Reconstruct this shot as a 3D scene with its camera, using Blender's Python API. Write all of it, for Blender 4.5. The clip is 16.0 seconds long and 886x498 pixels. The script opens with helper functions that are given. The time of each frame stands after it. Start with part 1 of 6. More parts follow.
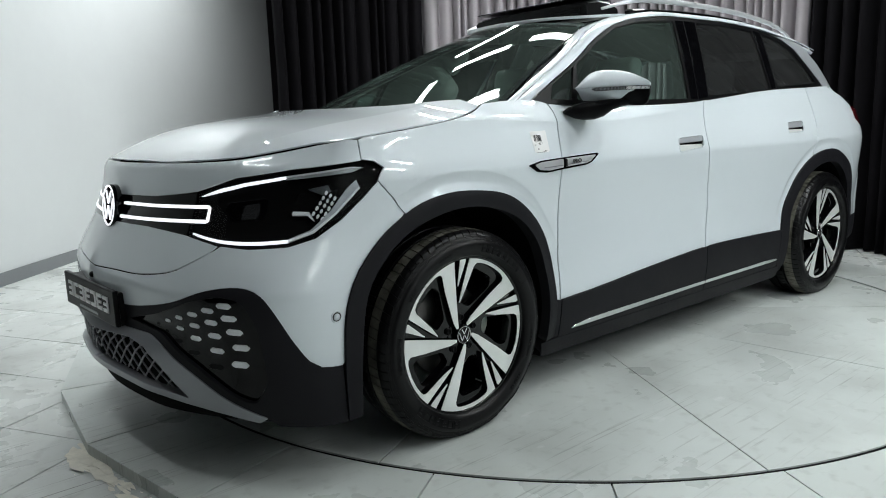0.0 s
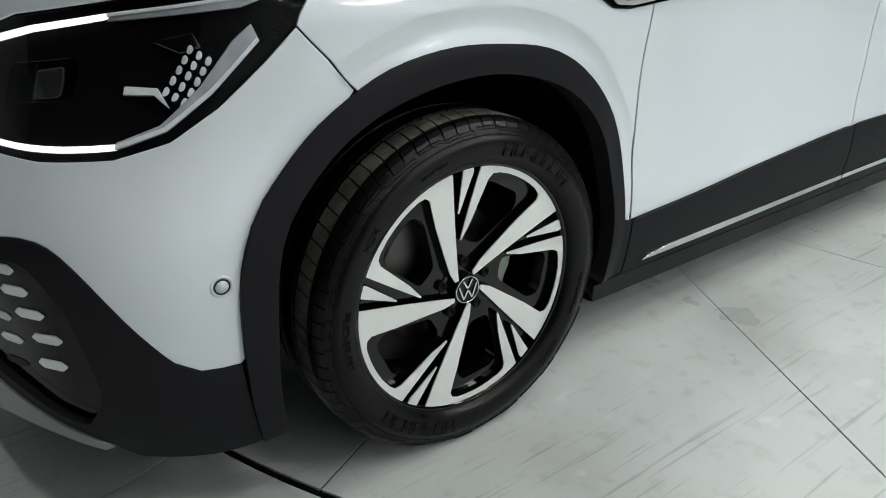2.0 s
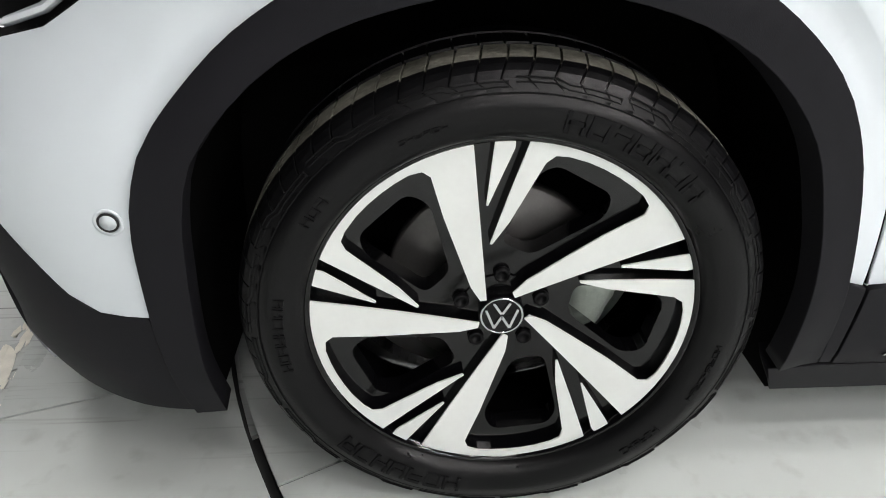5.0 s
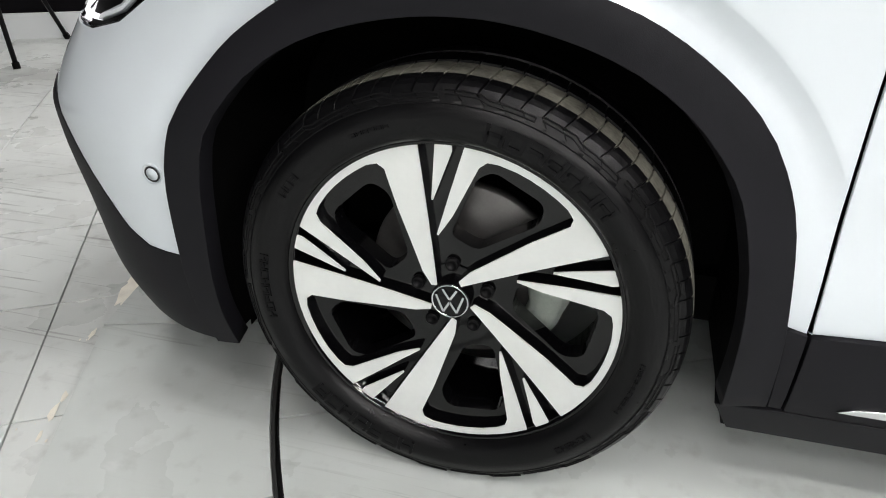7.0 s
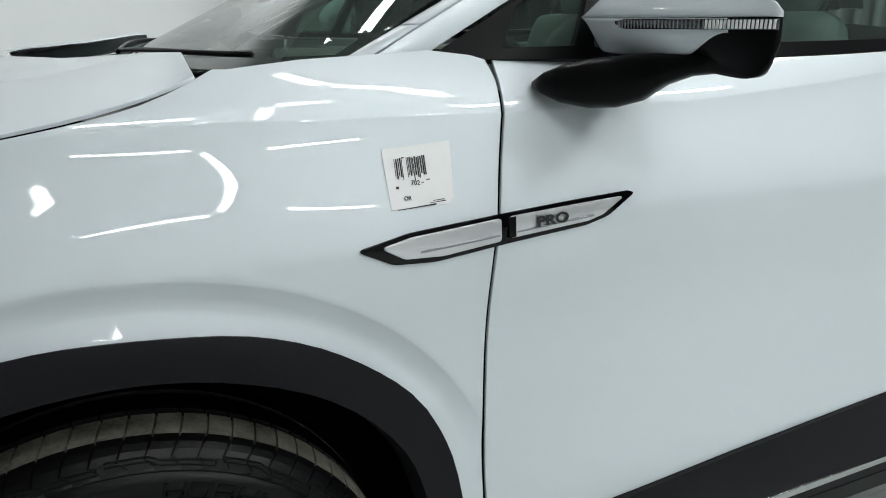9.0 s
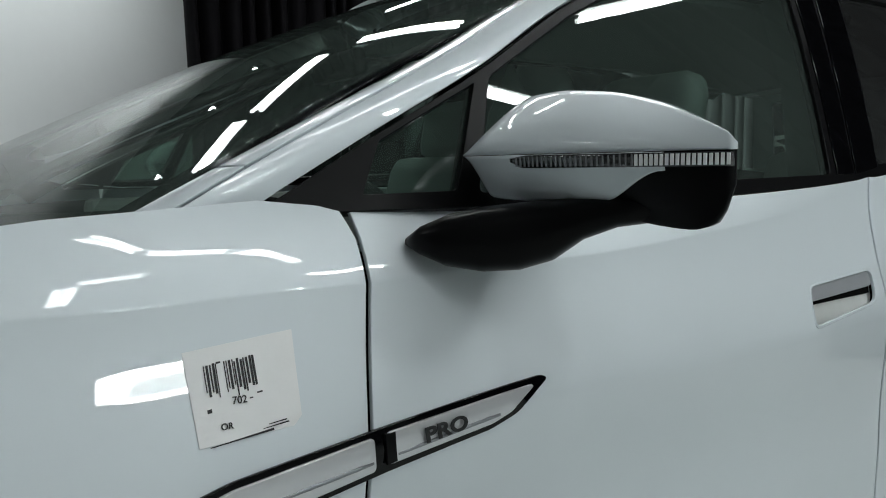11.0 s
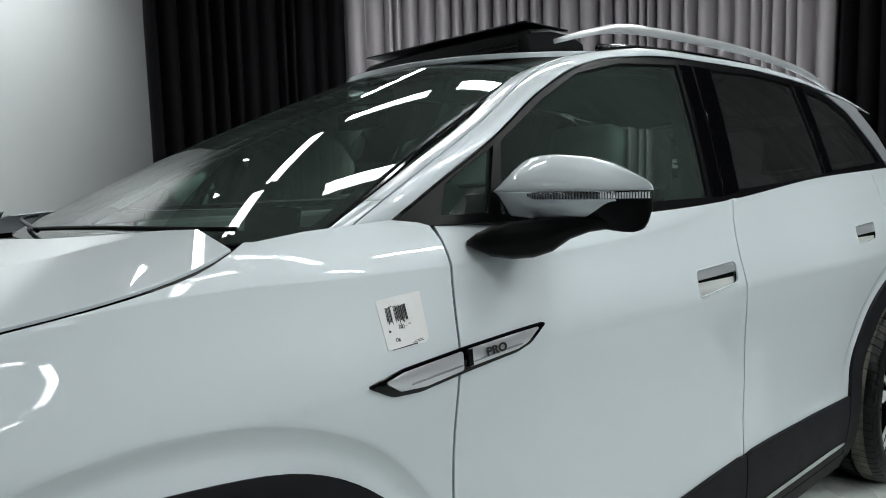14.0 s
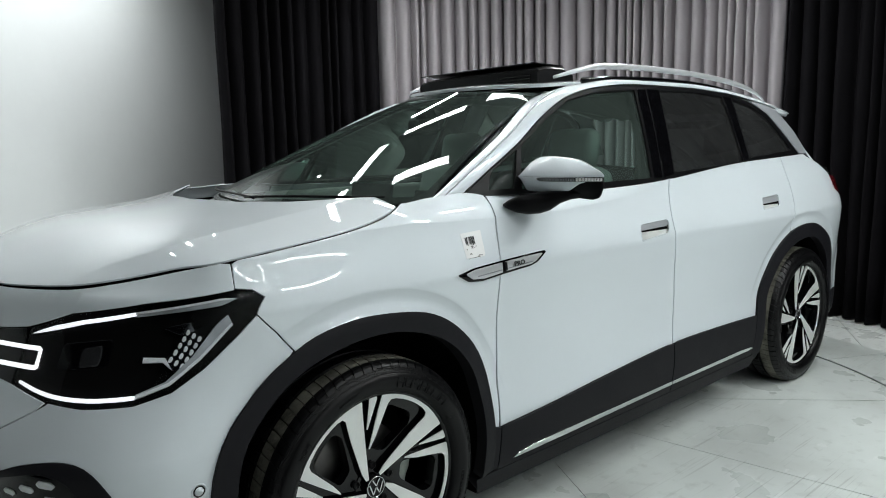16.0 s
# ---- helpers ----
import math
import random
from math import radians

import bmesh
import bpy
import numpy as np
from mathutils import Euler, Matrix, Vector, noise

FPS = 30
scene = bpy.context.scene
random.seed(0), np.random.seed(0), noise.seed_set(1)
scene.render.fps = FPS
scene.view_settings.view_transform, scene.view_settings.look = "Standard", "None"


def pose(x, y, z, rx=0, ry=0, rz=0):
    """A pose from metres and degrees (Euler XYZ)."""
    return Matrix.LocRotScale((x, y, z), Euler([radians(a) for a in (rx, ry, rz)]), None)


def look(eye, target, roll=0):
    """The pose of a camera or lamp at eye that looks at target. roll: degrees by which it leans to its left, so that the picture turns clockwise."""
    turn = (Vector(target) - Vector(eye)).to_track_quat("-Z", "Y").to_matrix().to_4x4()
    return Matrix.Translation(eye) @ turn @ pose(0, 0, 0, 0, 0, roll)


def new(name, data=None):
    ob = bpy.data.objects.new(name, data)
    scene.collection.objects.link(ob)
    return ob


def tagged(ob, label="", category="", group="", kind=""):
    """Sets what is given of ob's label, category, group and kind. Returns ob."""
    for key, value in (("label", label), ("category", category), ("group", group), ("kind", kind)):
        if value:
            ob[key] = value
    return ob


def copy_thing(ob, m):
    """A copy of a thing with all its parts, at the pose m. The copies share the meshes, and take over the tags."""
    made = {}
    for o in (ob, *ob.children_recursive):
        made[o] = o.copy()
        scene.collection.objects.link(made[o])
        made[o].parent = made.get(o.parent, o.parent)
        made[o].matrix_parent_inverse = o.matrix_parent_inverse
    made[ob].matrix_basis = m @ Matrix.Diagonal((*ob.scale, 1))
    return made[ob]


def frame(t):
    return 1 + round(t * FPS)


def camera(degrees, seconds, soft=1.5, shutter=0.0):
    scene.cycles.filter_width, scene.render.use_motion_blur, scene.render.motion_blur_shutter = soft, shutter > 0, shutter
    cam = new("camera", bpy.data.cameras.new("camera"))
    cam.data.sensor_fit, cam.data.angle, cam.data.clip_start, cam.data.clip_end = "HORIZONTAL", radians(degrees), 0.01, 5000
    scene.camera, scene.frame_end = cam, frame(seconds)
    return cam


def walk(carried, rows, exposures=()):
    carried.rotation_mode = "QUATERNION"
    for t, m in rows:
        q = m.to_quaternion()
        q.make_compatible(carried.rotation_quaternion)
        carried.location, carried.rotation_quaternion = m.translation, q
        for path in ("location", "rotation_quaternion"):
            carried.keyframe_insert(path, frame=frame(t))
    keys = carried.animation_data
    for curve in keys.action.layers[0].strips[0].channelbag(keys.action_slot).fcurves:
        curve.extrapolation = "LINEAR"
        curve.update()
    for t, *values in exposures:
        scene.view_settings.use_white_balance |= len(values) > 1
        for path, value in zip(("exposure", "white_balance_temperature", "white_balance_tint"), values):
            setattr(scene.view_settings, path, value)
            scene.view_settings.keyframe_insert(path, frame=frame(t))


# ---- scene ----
cam = camera(63.7, 16.0, soft=1.0)
PATH = [
    (0, (-1.633, -1.857, 1.131), (-0.371, -0.346, 0.775), -1.7),
    (0.5, (-1.536, -1.745, 1.161), (-0.298, -0.254, 0.668), -1.6),
    (1, (-1.294, -1.515, 1.142), (-0.091, -0.044, 0.519), -1.4),
    (1.5, (-1.082, -1.308, 1.126), (0.067, 0.146, 0.374), -1.2),
    (2, (-0.847, -1.091, 1.09), (0.219, 0.387, 0.265), -0.7),
    (2.5, (-0.649, -0.916, 1.013), (0.293, 0.608, 0.124), -0.8),
    (3, (-0.485, -0.816, 0.968), (0.316, 0.749, 0.013), -0.6),
    (3.5, (-0.398, -0.788, 0.959), (0.233, 0.817, -0.054), -0.8),
    (4, (-0.318, -0.796, 0.97), (0.138, 0.848, -0.073), -0.8),
    (6.5, (0.2, -0.943, 1.01), (-0.248, 0.742, 0.031), -0.6),
    (7, (0.272, -0.954, 1.023), (-0.226, 0.717, 0.044), -0.9),
    (7.5, (0.313, -0.96, 1.036), (-0.083, 0.747, 0.073), -1.4),
    (8, (0.277, -0.946, 1.046), (0.242, 0.845, 0.156), -0.7),
    (8.5, (0.188, -0.946, 1.096), (0.534, 0.891, 0.386), -2.3),
    (9, (0.09, -0.875, 1.248), (0.841, 0.871, 0.626), -0.5),
    (9.5, (0.11, -0.806, 1.26), (1.044, 0.913, 0.844), -0.6),
    (10, (0.156, -0.706, 1.233), (1.216, 0.966, 0.949), -0.8),
    (12.5, (0.286, -0.554, 1.244), (1.466, 1.047, 1.029), -1.2),
    (13, (0.15, -0.612, 1.242), (1.387, 0.948, 1.057), -1.4),
    (13.5, (-0.08, -0.739, 1.252), (1.205, 0.782, 1.067), -1.6),
    (14, (-0.286, -0.895, 1.277), (1.038, 0.59, 1.073), -1.4),
    (14.5, (-0.493, -1.042, 1.3), (0.862, 0.414, 1.081), -1.35),
    (15, (-0.731, -1.186, 1.314), (0.631, 0.259, 1.074), -1.3),
    (15.5, (-0.962, -1.39, 1.342), (0.374, 0.077, 1.079), -1.25),
    (16, (-1.154, -1.623, 1.357), (0.161, -0.143, 1.071), -1.2),
]
walk(cam, [(t, look(eye, target, roll)) for t, eye, target, roll in PATH],
     exposures=[(0.0, -0.15, 6450, 11), (1.5, -0.16, 6550, 12), (3.0, 0.62, 6850, 19), (7.4, 0.59, 6850, 19), (8.5, 0.07, 6600, 13), (9.5, -0.7, 6500, 11), (10.0, -0.89, 6450, 10), (12.5, -0.93, 6450, 10), (13.5, -0.73, 6500, 11), (14.5, -0.45, 6500, 11), (16.0, -0.23, 6500, 11)])

# ---- light: a closed studio lit by tubes of light under a dark ceiling ----
world = bpy.data.worlds.new("studio")
world.use_nodes = True
world.node_tree.nodes["Background"].inputs[0].default_value = (0.62, 0.68, 0.72, 1)
world.node_tree.nodes["Background"].inputs[1].default_value = 0.008


# ---- materials ----
def material(name, colour, rough=0.5, metal=0.0, coat=0.0, spread=0.0, scale=6.0, bump=0.0, bump_scale=60.0, rough_spread=0.0,
             emit=0.0, coat_rough=0.03, alpha=None, stretch=(1, 1, 1), ior=1.5, spec=0.5):
    """A surface with colour mottled at two scales, uneven gloss and fine relief."""
    m = bpy.data.materials.new(name)
    m.use_nodes = True
    nt = m.node_tree
    b = nt.nodes["Principled BSDF"]
    b.inputs["Base Color"].default_value = (*colour, 1)
    b.inputs["Roughness"].default_value = rough
    b.inputs["Metallic"].default_value = metal
    b.inputs["IOR"].default_value = ior
    b.inputs["Specular IOR Level"].default_value = spec
    if coat:
        b.inputs["Coat Weight"].default_value = coat
        b.inputs["Coat Roughness"].default_value = coat_rough
    if emit:
        b.inputs["Emission Color"].default_value = (*colour, 1)
        b.inputs["Emission Strength"].default_value = emit
    if spread or bump or rough_spread:
        co = nt.nodes.new("ShaderNodeTexCoord")
        mp = nt.nodes.new("ShaderNodeMapping")
        mp.inputs["Scale"].default_value = stretch
        nt.links.new(co.outputs["Object"], mp.inputs[0])
    if spread or rough_spread:
        big, fine, mix = nt.nodes.new("ShaderNodeTexNoise"), nt.nodes.new("ShaderNodeTexNoise"), nt.nodes.new("ShaderNodeMath")
        big.inputs["Scale"].default_value, big.inputs["Detail"].default_value = scale, 3
        fine.inputs["Scale"].default_value, fine.inputs["Detail"].default_value = scale * 11, 4
        nt.links.new(mp.outputs[0], big.inputs["Vector"])
        nt.links.new(mp.outputs[0], fine.inputs["Vector"])
        mix.operation = "MULTIPLY_ADD"
        nt.links.new(fine.outputs[0], mix.inputs[0])
        mix.inputs[1].default_value = 0.4
        nt.links.new(big.outputs[0], mix.inputs[2])
        if spread:
            ramp = nt.nodes.new("ShaderNodeMapRange")
            ramp.inputs[1].default_value, ramp.inputs[2].default_value = 0.4, 1.0
            ramp.inputs[3].default_value, ramp.inputs[4].default_value = 1 - spread, 1 + spread * 0.6
            hue = nt.nodes.new("ShaderNodeHueSaturation")
            hue.inputs["Color"].default_value = (*colour, 1)
            nt.links.new(mix.outputs[0], ramp.inputs[0])
            nt.links.new(ramp.outputs[0], hue.inputs["Value"])
            nt.links.new(hue.outputs[0], b.inputs["Base Color"])
        if rough_spread:
            rr = nt.nodes.new("ShaderNodeMapRange")
            rr.inputs[1].default_value, rr.inputs[2].default_value = 0.4, 1.0
            rr.inputs[3].default_value, rr.inputs[4].default_value = max(0.02, rough - rough_spread), rough + rough_spread
            nt.links.new(mix.outputs[0], rr.inputs[0])
            nt.links.new(rr.outputs[0], b.inputs["Roughness"])
    if bump:
        n, bp = nt.nodes.new("ShaderNodeTexNoise"), nt.nodes.new("ShaderNodeBump")
        n.inputs["Scale"].default_value, n.inputs["Detail"].default_value = bump_scale, 3
        bp.inputs["Strength"].default_value, bp.inputs["Distance"].default_value = bump, 0.002
        nt.links.new(mp.outputs[0], n.inputs["Vector"])
        nt.links.new(n.outputs[0], bp.inputs["Height"])
        nt.links.new(bp.outputs[0], b.inputs["Normal"])
    return m


def clear_glass(name, tint, gloss=0.02, haze=0.0, haze_colour=(0.6, 0.7, 0.66), ior=1.55):
    """Thin tinted glass: light passes with its tint, the surface mirrors by Fresnel; a set share of pale haze is
    painted in for reflected light.
    """
    m = bpy.data.materials.new(name)
    m.use_nodes = True
    nt = m.node_tree
    nt.nodes.remove(nt.nodes["Principled BSDF"])
    tr, gl, fr, mx = (nt.nodes.new(k) for k in ("ShaderNodeBsdfTransparent", "ShaderNodeBsdfGlossy", "ShaderNodeFresnel", "ShaderNodeMixShader"))
    tr.inputs[0].default_value = (*tint, 1)
    gl.inputs["Roughness"].default_value = gloss
    fr.inputs[0].default_value = ior
    below = tr.outputs[0]
    if haze:
        df, veil, co, no, rg = (nt.nodes.new(k) for k in ("ShaderNodeBsdfDiffuse", "ShaderNodeMixShader", "ShaderNodeTexCoord", "ShaderNodeTexNoise", "ShaderNodeMapRange"))
        df.inputs[0].default_value = (*haze_colour, 1)
        no.inputs["Scale"].default_value, no.inputs["Detail"].default_value = 2.5, 4
        rg.inputs[1].default_value, rg.inputs[2].default_value, rg.inputs[3].default_value, rg.inputs[4].default_value = 0.3, 0.7, haze * 0.75, haze * 1.25
        nt.links.new(co.outputs["Object"], no.inputs["Vector"])
        nt.links.new(no.outputs[0], rg.inputs[0])
        nt.links.new(rg.outputs[0], veil.inputs[0])
        nt.links.new(tr.outputs[0], veil.inputs[1])
        nt.links.new(df.outputs[0], veil.inputs[2])
        below = veil.outputs[0]
    nt.links.new(fr.outputs[0], mx.inputs[0])
    nt.links.new(below, mx.inputs[1])
    nt.links.new(gl.outputs[0], mx.inputs[2])
    nt.links.new(mx.outputs[0], nt.nodes["Material Output"].inputs[0])
    return m


def worn_floor(name, colour, rough, dirt, turn):
    """Painted floor: cloudy tone, brown-grey grime in patches, dark scuff streaks, pale rubbed spots, each piece a little different."""
    m = bpy.data.materials.new(name)
    m.use_nodes = True
    nt = m.node_tree
    b = nt.nodes["Principled BSDF"]
    geo, info = nt.nodes.new("ShaderNodeNewGeometry"), nt.nodes.new("ShaderNodeObjectInfo")

    def grain(scale, detail, stretch=(1, 1, 1), angle=0.0, lo=0.4, hi=0.6, distort=0.0):
        mp, n, r = nt.nodes.new("ShaderNodeMapping"), nt.nodes.new("ShaderNodeTexNoise"), nt.nodes.new("ShaderNodeMapRange")
        mp.inputs["Scale"].default_value, mp.inputs["Rotation"].default_value = stretch, (0, 0, radians(angle))
        nt.links.new(geo.outputs["Position"], mp.inputs[0])
        n.inputs["Scale"].default_value, n.inputs["Detail"].default_value, n.inputs["Distortion"].default_value = scale, detail, distort
        r.inputs[1].default_value, r.inputs[2].default_value = lo, hi
        nt.links.new(mp.outputs[0], n.inputs["Vector"])
        nt.links.new(n.outputs[0], r.inputs[0])
        return r.outputs[0]

    def times(a, k):
        x = nt.nodes.new("ShaderNodeMath")
        x.operation = "MULTIPLY"
        nt.links.new(a, x.inputs[0])
        if isinstance(k, float):
            x.inputs[1].default_value = k
        else:
            nt.links.new(k, x.inputs[1])
        return x.outputs[0]

    def mixed(fac, below, above):
        x = nt.nodes.new("ShaderNodeMix")
        x.data_type = "RGBA"
        nt.links.new(fac, x.inputs[0])
        if isinstance(below, tuple):
            x.inputs[6].default_value = (*below, 1)
        else:
            nt.links.new(below, x.inputs[6])
        x.inputs[7].default_value = (*above, 1)
        return x.outputs[2]
    dark = tuple(c * 0.8 for c in colour)
    col = mixed(grain(0.9, 5, lo=0.35, hi=0.68), colour, dark)
    col = mixed(times(info.outputs["Random"], 0.22), col, tuple(c * 0.7 for c in colour))
    grime = grain(1.5, 9, lo=0.5, hi=0.84, distort=0.3)
    col = mixed(times(grime, dirt), col, (0.13, 0.13, 0.115))
    fine = grain(16.0, 8, lo=0.56, hi=0.74)
    col = mixed(times(fine, 0.5 * dirt), col, (0.12, 0.12, 0.11))
    for angle, stretch in ((turn, (1, 26, 1)), (turn + 75, (0.8, 34, 1)), (turn + 130, (1.4, 40, 1))):
        streak = times(grain(1.7, 4, stretch, angle, 0.63, 0.7), grain(0.8, 2, lo=0.46, hi=0.6))
        col = mixed(times(streak, 0.75 * dirt), col, (0.07, 0.07, 0.065))
    rub = times(grain(5.0, 6, (1, 2, 1), turn, 0.66, 0.72), 0.25)
    col = mixed(rub, col, tuple(min(0.8, c * 1.35) for c in colour))
    nt.links.new(col, b.inputs["Base Color"])
    rr = nt.nodes.new("ShaderNodeMapRange")
    rr.inputs[3].default_value, rr.inputs[4].default_value = rough - 0.06, rough + 0.25
    nt.links.new(grain(2.4, 7, lo=0.4, hi=0.72), rr.inputs[0])
    nt.links.new(rr.outputs[0], b.inputs["Roughness"])
    bp, bn = nt.nodes.new("ShaderNodeBump"), nt.nodes.new("ShaderNodeTexNoise")
    bn.inputs["Scale"].default_value = 24
    bp.inputs["Strength"].default_value, bp.inputs["Distance"].default_value = 0.1, 0.002
    nt.links.new(geo.outputs["Position"], bn.inputs["Vector"])
    nt.links.new(bn.outputs[0], bp.inputs["Height"])
    nt.links.new(bp.outputs[0], b.inputs["Normal"])
    return m


PAINT = material("pearl_white_paint", (0.68, 0.735, 0.77), 0.5, 0.12, 1.0, spread=0.012, scale=2.0, coat_rough=0.008)
CLAD = material("grey_black_moulded_plastic", (0.0085, 0.0083, 0.0105), 0.55, spread=0.12, scale=5, bump=0.12, bump_scale=700, rough_spread=0.06, spec=0.16)
GLOSS = material("gloss_black_plastic", (0.002, 0.002, 0.0025), 0.07, 0.0, 0.0, spec=0.24)
SATIN = material("satin_black_plastic", (0.0045, 0.0045, 0.005), 0.34, rough_spread=0.06, scale=8, spec=0.11)
RUBBER = material("tyre_rubber", (0.003, 0.003, 0.0034), 0.34, spread=0.3, scale=9, bump=0.15, bump_scale=250, rough_spread=0.08, spec=0.2)
TREAD = material("dusty_tyre_tread", (0.15, 0.146, 0.122), 0.75, spread=0.75, scale=14, bump=0.3, bump_scale=180, spec=0.1)
ALLOY = material("turned_alloy", (0.80, 0.82, 0.80), 0.38, 0.35, 0.5, spread=0.06, scale=9, rough_spread=0.08, coat_rough=0.1)
RIMBLACK = material("gloss_black_wheel_paint", (0.002, 0.002, 0.0024), 0.08, spec=0.4)
STEEL = material("brake_steel", (0.16, 0.155, 0.15), 0.45, 0.8, spread=0.2, scale=20)
CALIPER = material("pale_green_grey_caliper", (0.42, 0.47, 0.42), 0.5, 0.3, spread=0.25, scale=40, bump=0.5, bump_scale=120)
CHROME = material("brushed_chrome", (0.72, 0.73, 0.74), 0.16, 1.0, rough_spread=0.04, scale=12)
BADGE_SILVER = material("brushed_badge_silver", (0.66, 0.67, 0.69), 0.3, 0.5, 0.3)
SILVER = material("satin_silver_trim", (0.30, 0.31, 0.33), 0.34, 0.6, spread=0.05, scale=5)
DPILLAR = material("grey_silver_pillar_trim", (0.5, 0.52, 0.55), 0.35, 0.5, 0.3)
LED = material("white_light_guide", (0.95, 0.97, 1.0), 0.3, emit=1.1)
LENS_GREY = material("frosted_lamp_lens", (0.86, 0.88, 0.9), 0.4, 0.0, 0.4)
FROST = material("dim_frosted_lens", (0.5, 0.52, 0.55), 0.3, 0.2, 0.5, spread=0.25, scale=25)
REFLECTOR = material("lamp_reflector", (0.6, 0.62, 0.66), 0.12, 1.0)
AMBERLENS = material("dark_clear_indicator_lens", (0.07, 0.072, 0.075), 0.12, 0.6, 0.6)
TAILRED = material("dark_red_tail_lens", (0.10, 0.004, 0.006), 0.08, 0.0, 0.8)
WINDSHIELD = clear_glass("greenish_windscreen_glass", (0.50, 0.64, 0.57), 0.01, 0.065, (0.5, 0.64, 0.58))
SIDEGLASS = clear_glass("green_side_glass", (0.26, 0.38, 0.33), 0.01, 0.05, (0.5, 0.64, 0.58))
PRIVACY = clear_glass("dark_privacy_glass", (0.05, 0.055, 0.055), 0.01, 0.028, (0.6, 0.62, 0.62))
COVER = clear_glass("clear_lamp_cover", (0.9, 0.92, 0.93), 0.01, ior=1.3)
SEAT = material("pale_grey_leather", (0.2, 0.23, 0.22), 0.5, spread=0.1, scale=10, bump=0.3, bump_scale=200)
DASH = material("charcoal_dashboard", (0.008, 0.009, 0.009), 0.5, bump=0.2, bump_scale=300, spec=0.2)
LINING = material("pale_headlining", (0.3, 0.34, 0.32), 0.8, bump=0.2, bump_scale=400)
LABEL = material("white_paper_label", (0.80, 0.80, 0.80), 0.6, spread=0.03, scale=30)
INK = material("black_print", (0.01, 0.01, 0.011), 0.5)
PLATEWHITE = material("white_print", (0.88, 0.89, 0.9), 0.4)
UNDER = material("underbody_black", (0.003, 0.003, 0.003), 0.8, spec=0.05)
TABLE = worn_floor("worn_grey_white_turntable_paint", (0.61, 0.65, 0.63), 0.33, 0.42, 12)
TILE = worn_floor("grey_white_floor_tile", (0.7, 0.73, 0.71), 0.3, 0.6, 40)
GROUT = material("dark_joint", (0.035, 0.036, 0.035), 0.8, spec=0.1)
CHIP = material("chipped_cream_paint", (0.80, 0.77, 0.68), 0.7, spread=0.15, scale=30)
WALLPAINT = material("white_wall_paint", (0.70, 0.72, 0.725), 0.62, spread=0.03, scale=0.8, bump=0.12, bump_scale=160, spec=0.25)
SKIRT = material("grey_skirting", (0.22, 0.23, 0.24), 0.45, spread=0.08, scale=4)
DARKCLOTH = material("black_velvet_curtain", (0.0065, 0.006, 0.007), 0.85, spread=0.25, scale=3, bump=0.15, bump_scale=500, spec=0.03)
GREYCLOTH = material("mauve_grey_curtain", (0.27, 0.246, 0.262), 0.75, spread=0.08, scale=3, bump=0.15, bump_scale=500, spec=0.1)
CEILING = material("dark_ceiling_paint", (0.02, 0.02, 0.021), 0.7, spread=0.1, scale=1.5)
TUBE = material("led_tube", (0.93, 1.0, 0.98), 0.4, emit=22.0)
TUBEBODY = material("black_lamp_housing", (0.02, 0.02, 0.02), 0.4)


# ---- building helpers ----
def mesh_object(name, verts, faces, mat, parent=None, label="", smooth_shade=True, normals=None):
    me = bpy.data.meshes.new(name)
    me.from_pydata([tuple(v) for v in verts], [], faces)
    me.materials.append(mat)
    me.polygons.foreach_set("use_smooth", [smooth_shade] * len(me.polygons))
    me.update()
    if normals is not None:
        me.normals_split_custom_set_from_vertices([tuple(n) for n in normals])
    ob = new(name, me)
    if parent is not None:
        ob.parent = parent
    if label:
        tagged(ob, label)
    return ob


def part(name, bm, mat, parent=None, label="", shade=False):
    me = bpy.data.meshes.new(name)
    bm.to_mesh(me)
    bm.free()
    me.materials.append(mat)
    me.polygons.foreach_set("use_smooth", [shade] * len(me.polygons))
    ob = new(name, me)
    if parent is not None:
        ob.parent = parent
    if label:
        tagged(ob, label)
    return ob


def box(bm, c, s, rot=None, bevel=0.0):
    """Adds a box of centre c and size s, turned by rot, its edges rounded."""
    r = bmesh.ops.create_cube(bm, size=1)
    vs = r["verts"]
    m = Matrix.Translation(c) @ (rot or Matrix()) @ Matrix.Diagonal((*s, 1))
    bmesh.ops.transform(bm, matrix=m, verts=vs)
    if bevel:
        es = list({e for v in vs for e in v.link_edges})
        bmesh.ops.bevel(bm, geom=es, offset=bevel, segments=2, affect="EDGES", profile=0.5)
    return bm


def boxed(c, s, rot=None, bevel=0.0):
    return box(bmesh.new(), c, s, rot, bevel)


def empty(name, at=(0, 0, 0)):
    ob = new(name)
    ob.location = at
    return ob


def curve_points(keys, step=0.02, closed=False):
    """Catmull-Rom curve through the keys, at about even steps."""
    out, n = [], len(keys)
    for i in range(n if closed else n - 1):
        q = [keys[(i + k) % n] if closed else keys[min(n - 1, max(0, i + k))] for k in (-1, 0, 1, 2)]
        p0, p1, p2, p3 = (Vector(p) for p in q)
        m = max(1, int((p2 - p1).length / step))
        for k in range(m):
            t = k / m
            out.append(0.5 * (2 * p1 + (p2 - p0) * t + (2 * p0 - 5 * p1 + 4 * p2 - p3) * t * t + (3 * p1 - p0 - 3 * p2 + p3) * t**3))
    if not closed:
        out.append(Vector(keys[-1]))
    return [tuple(p) for p in out]


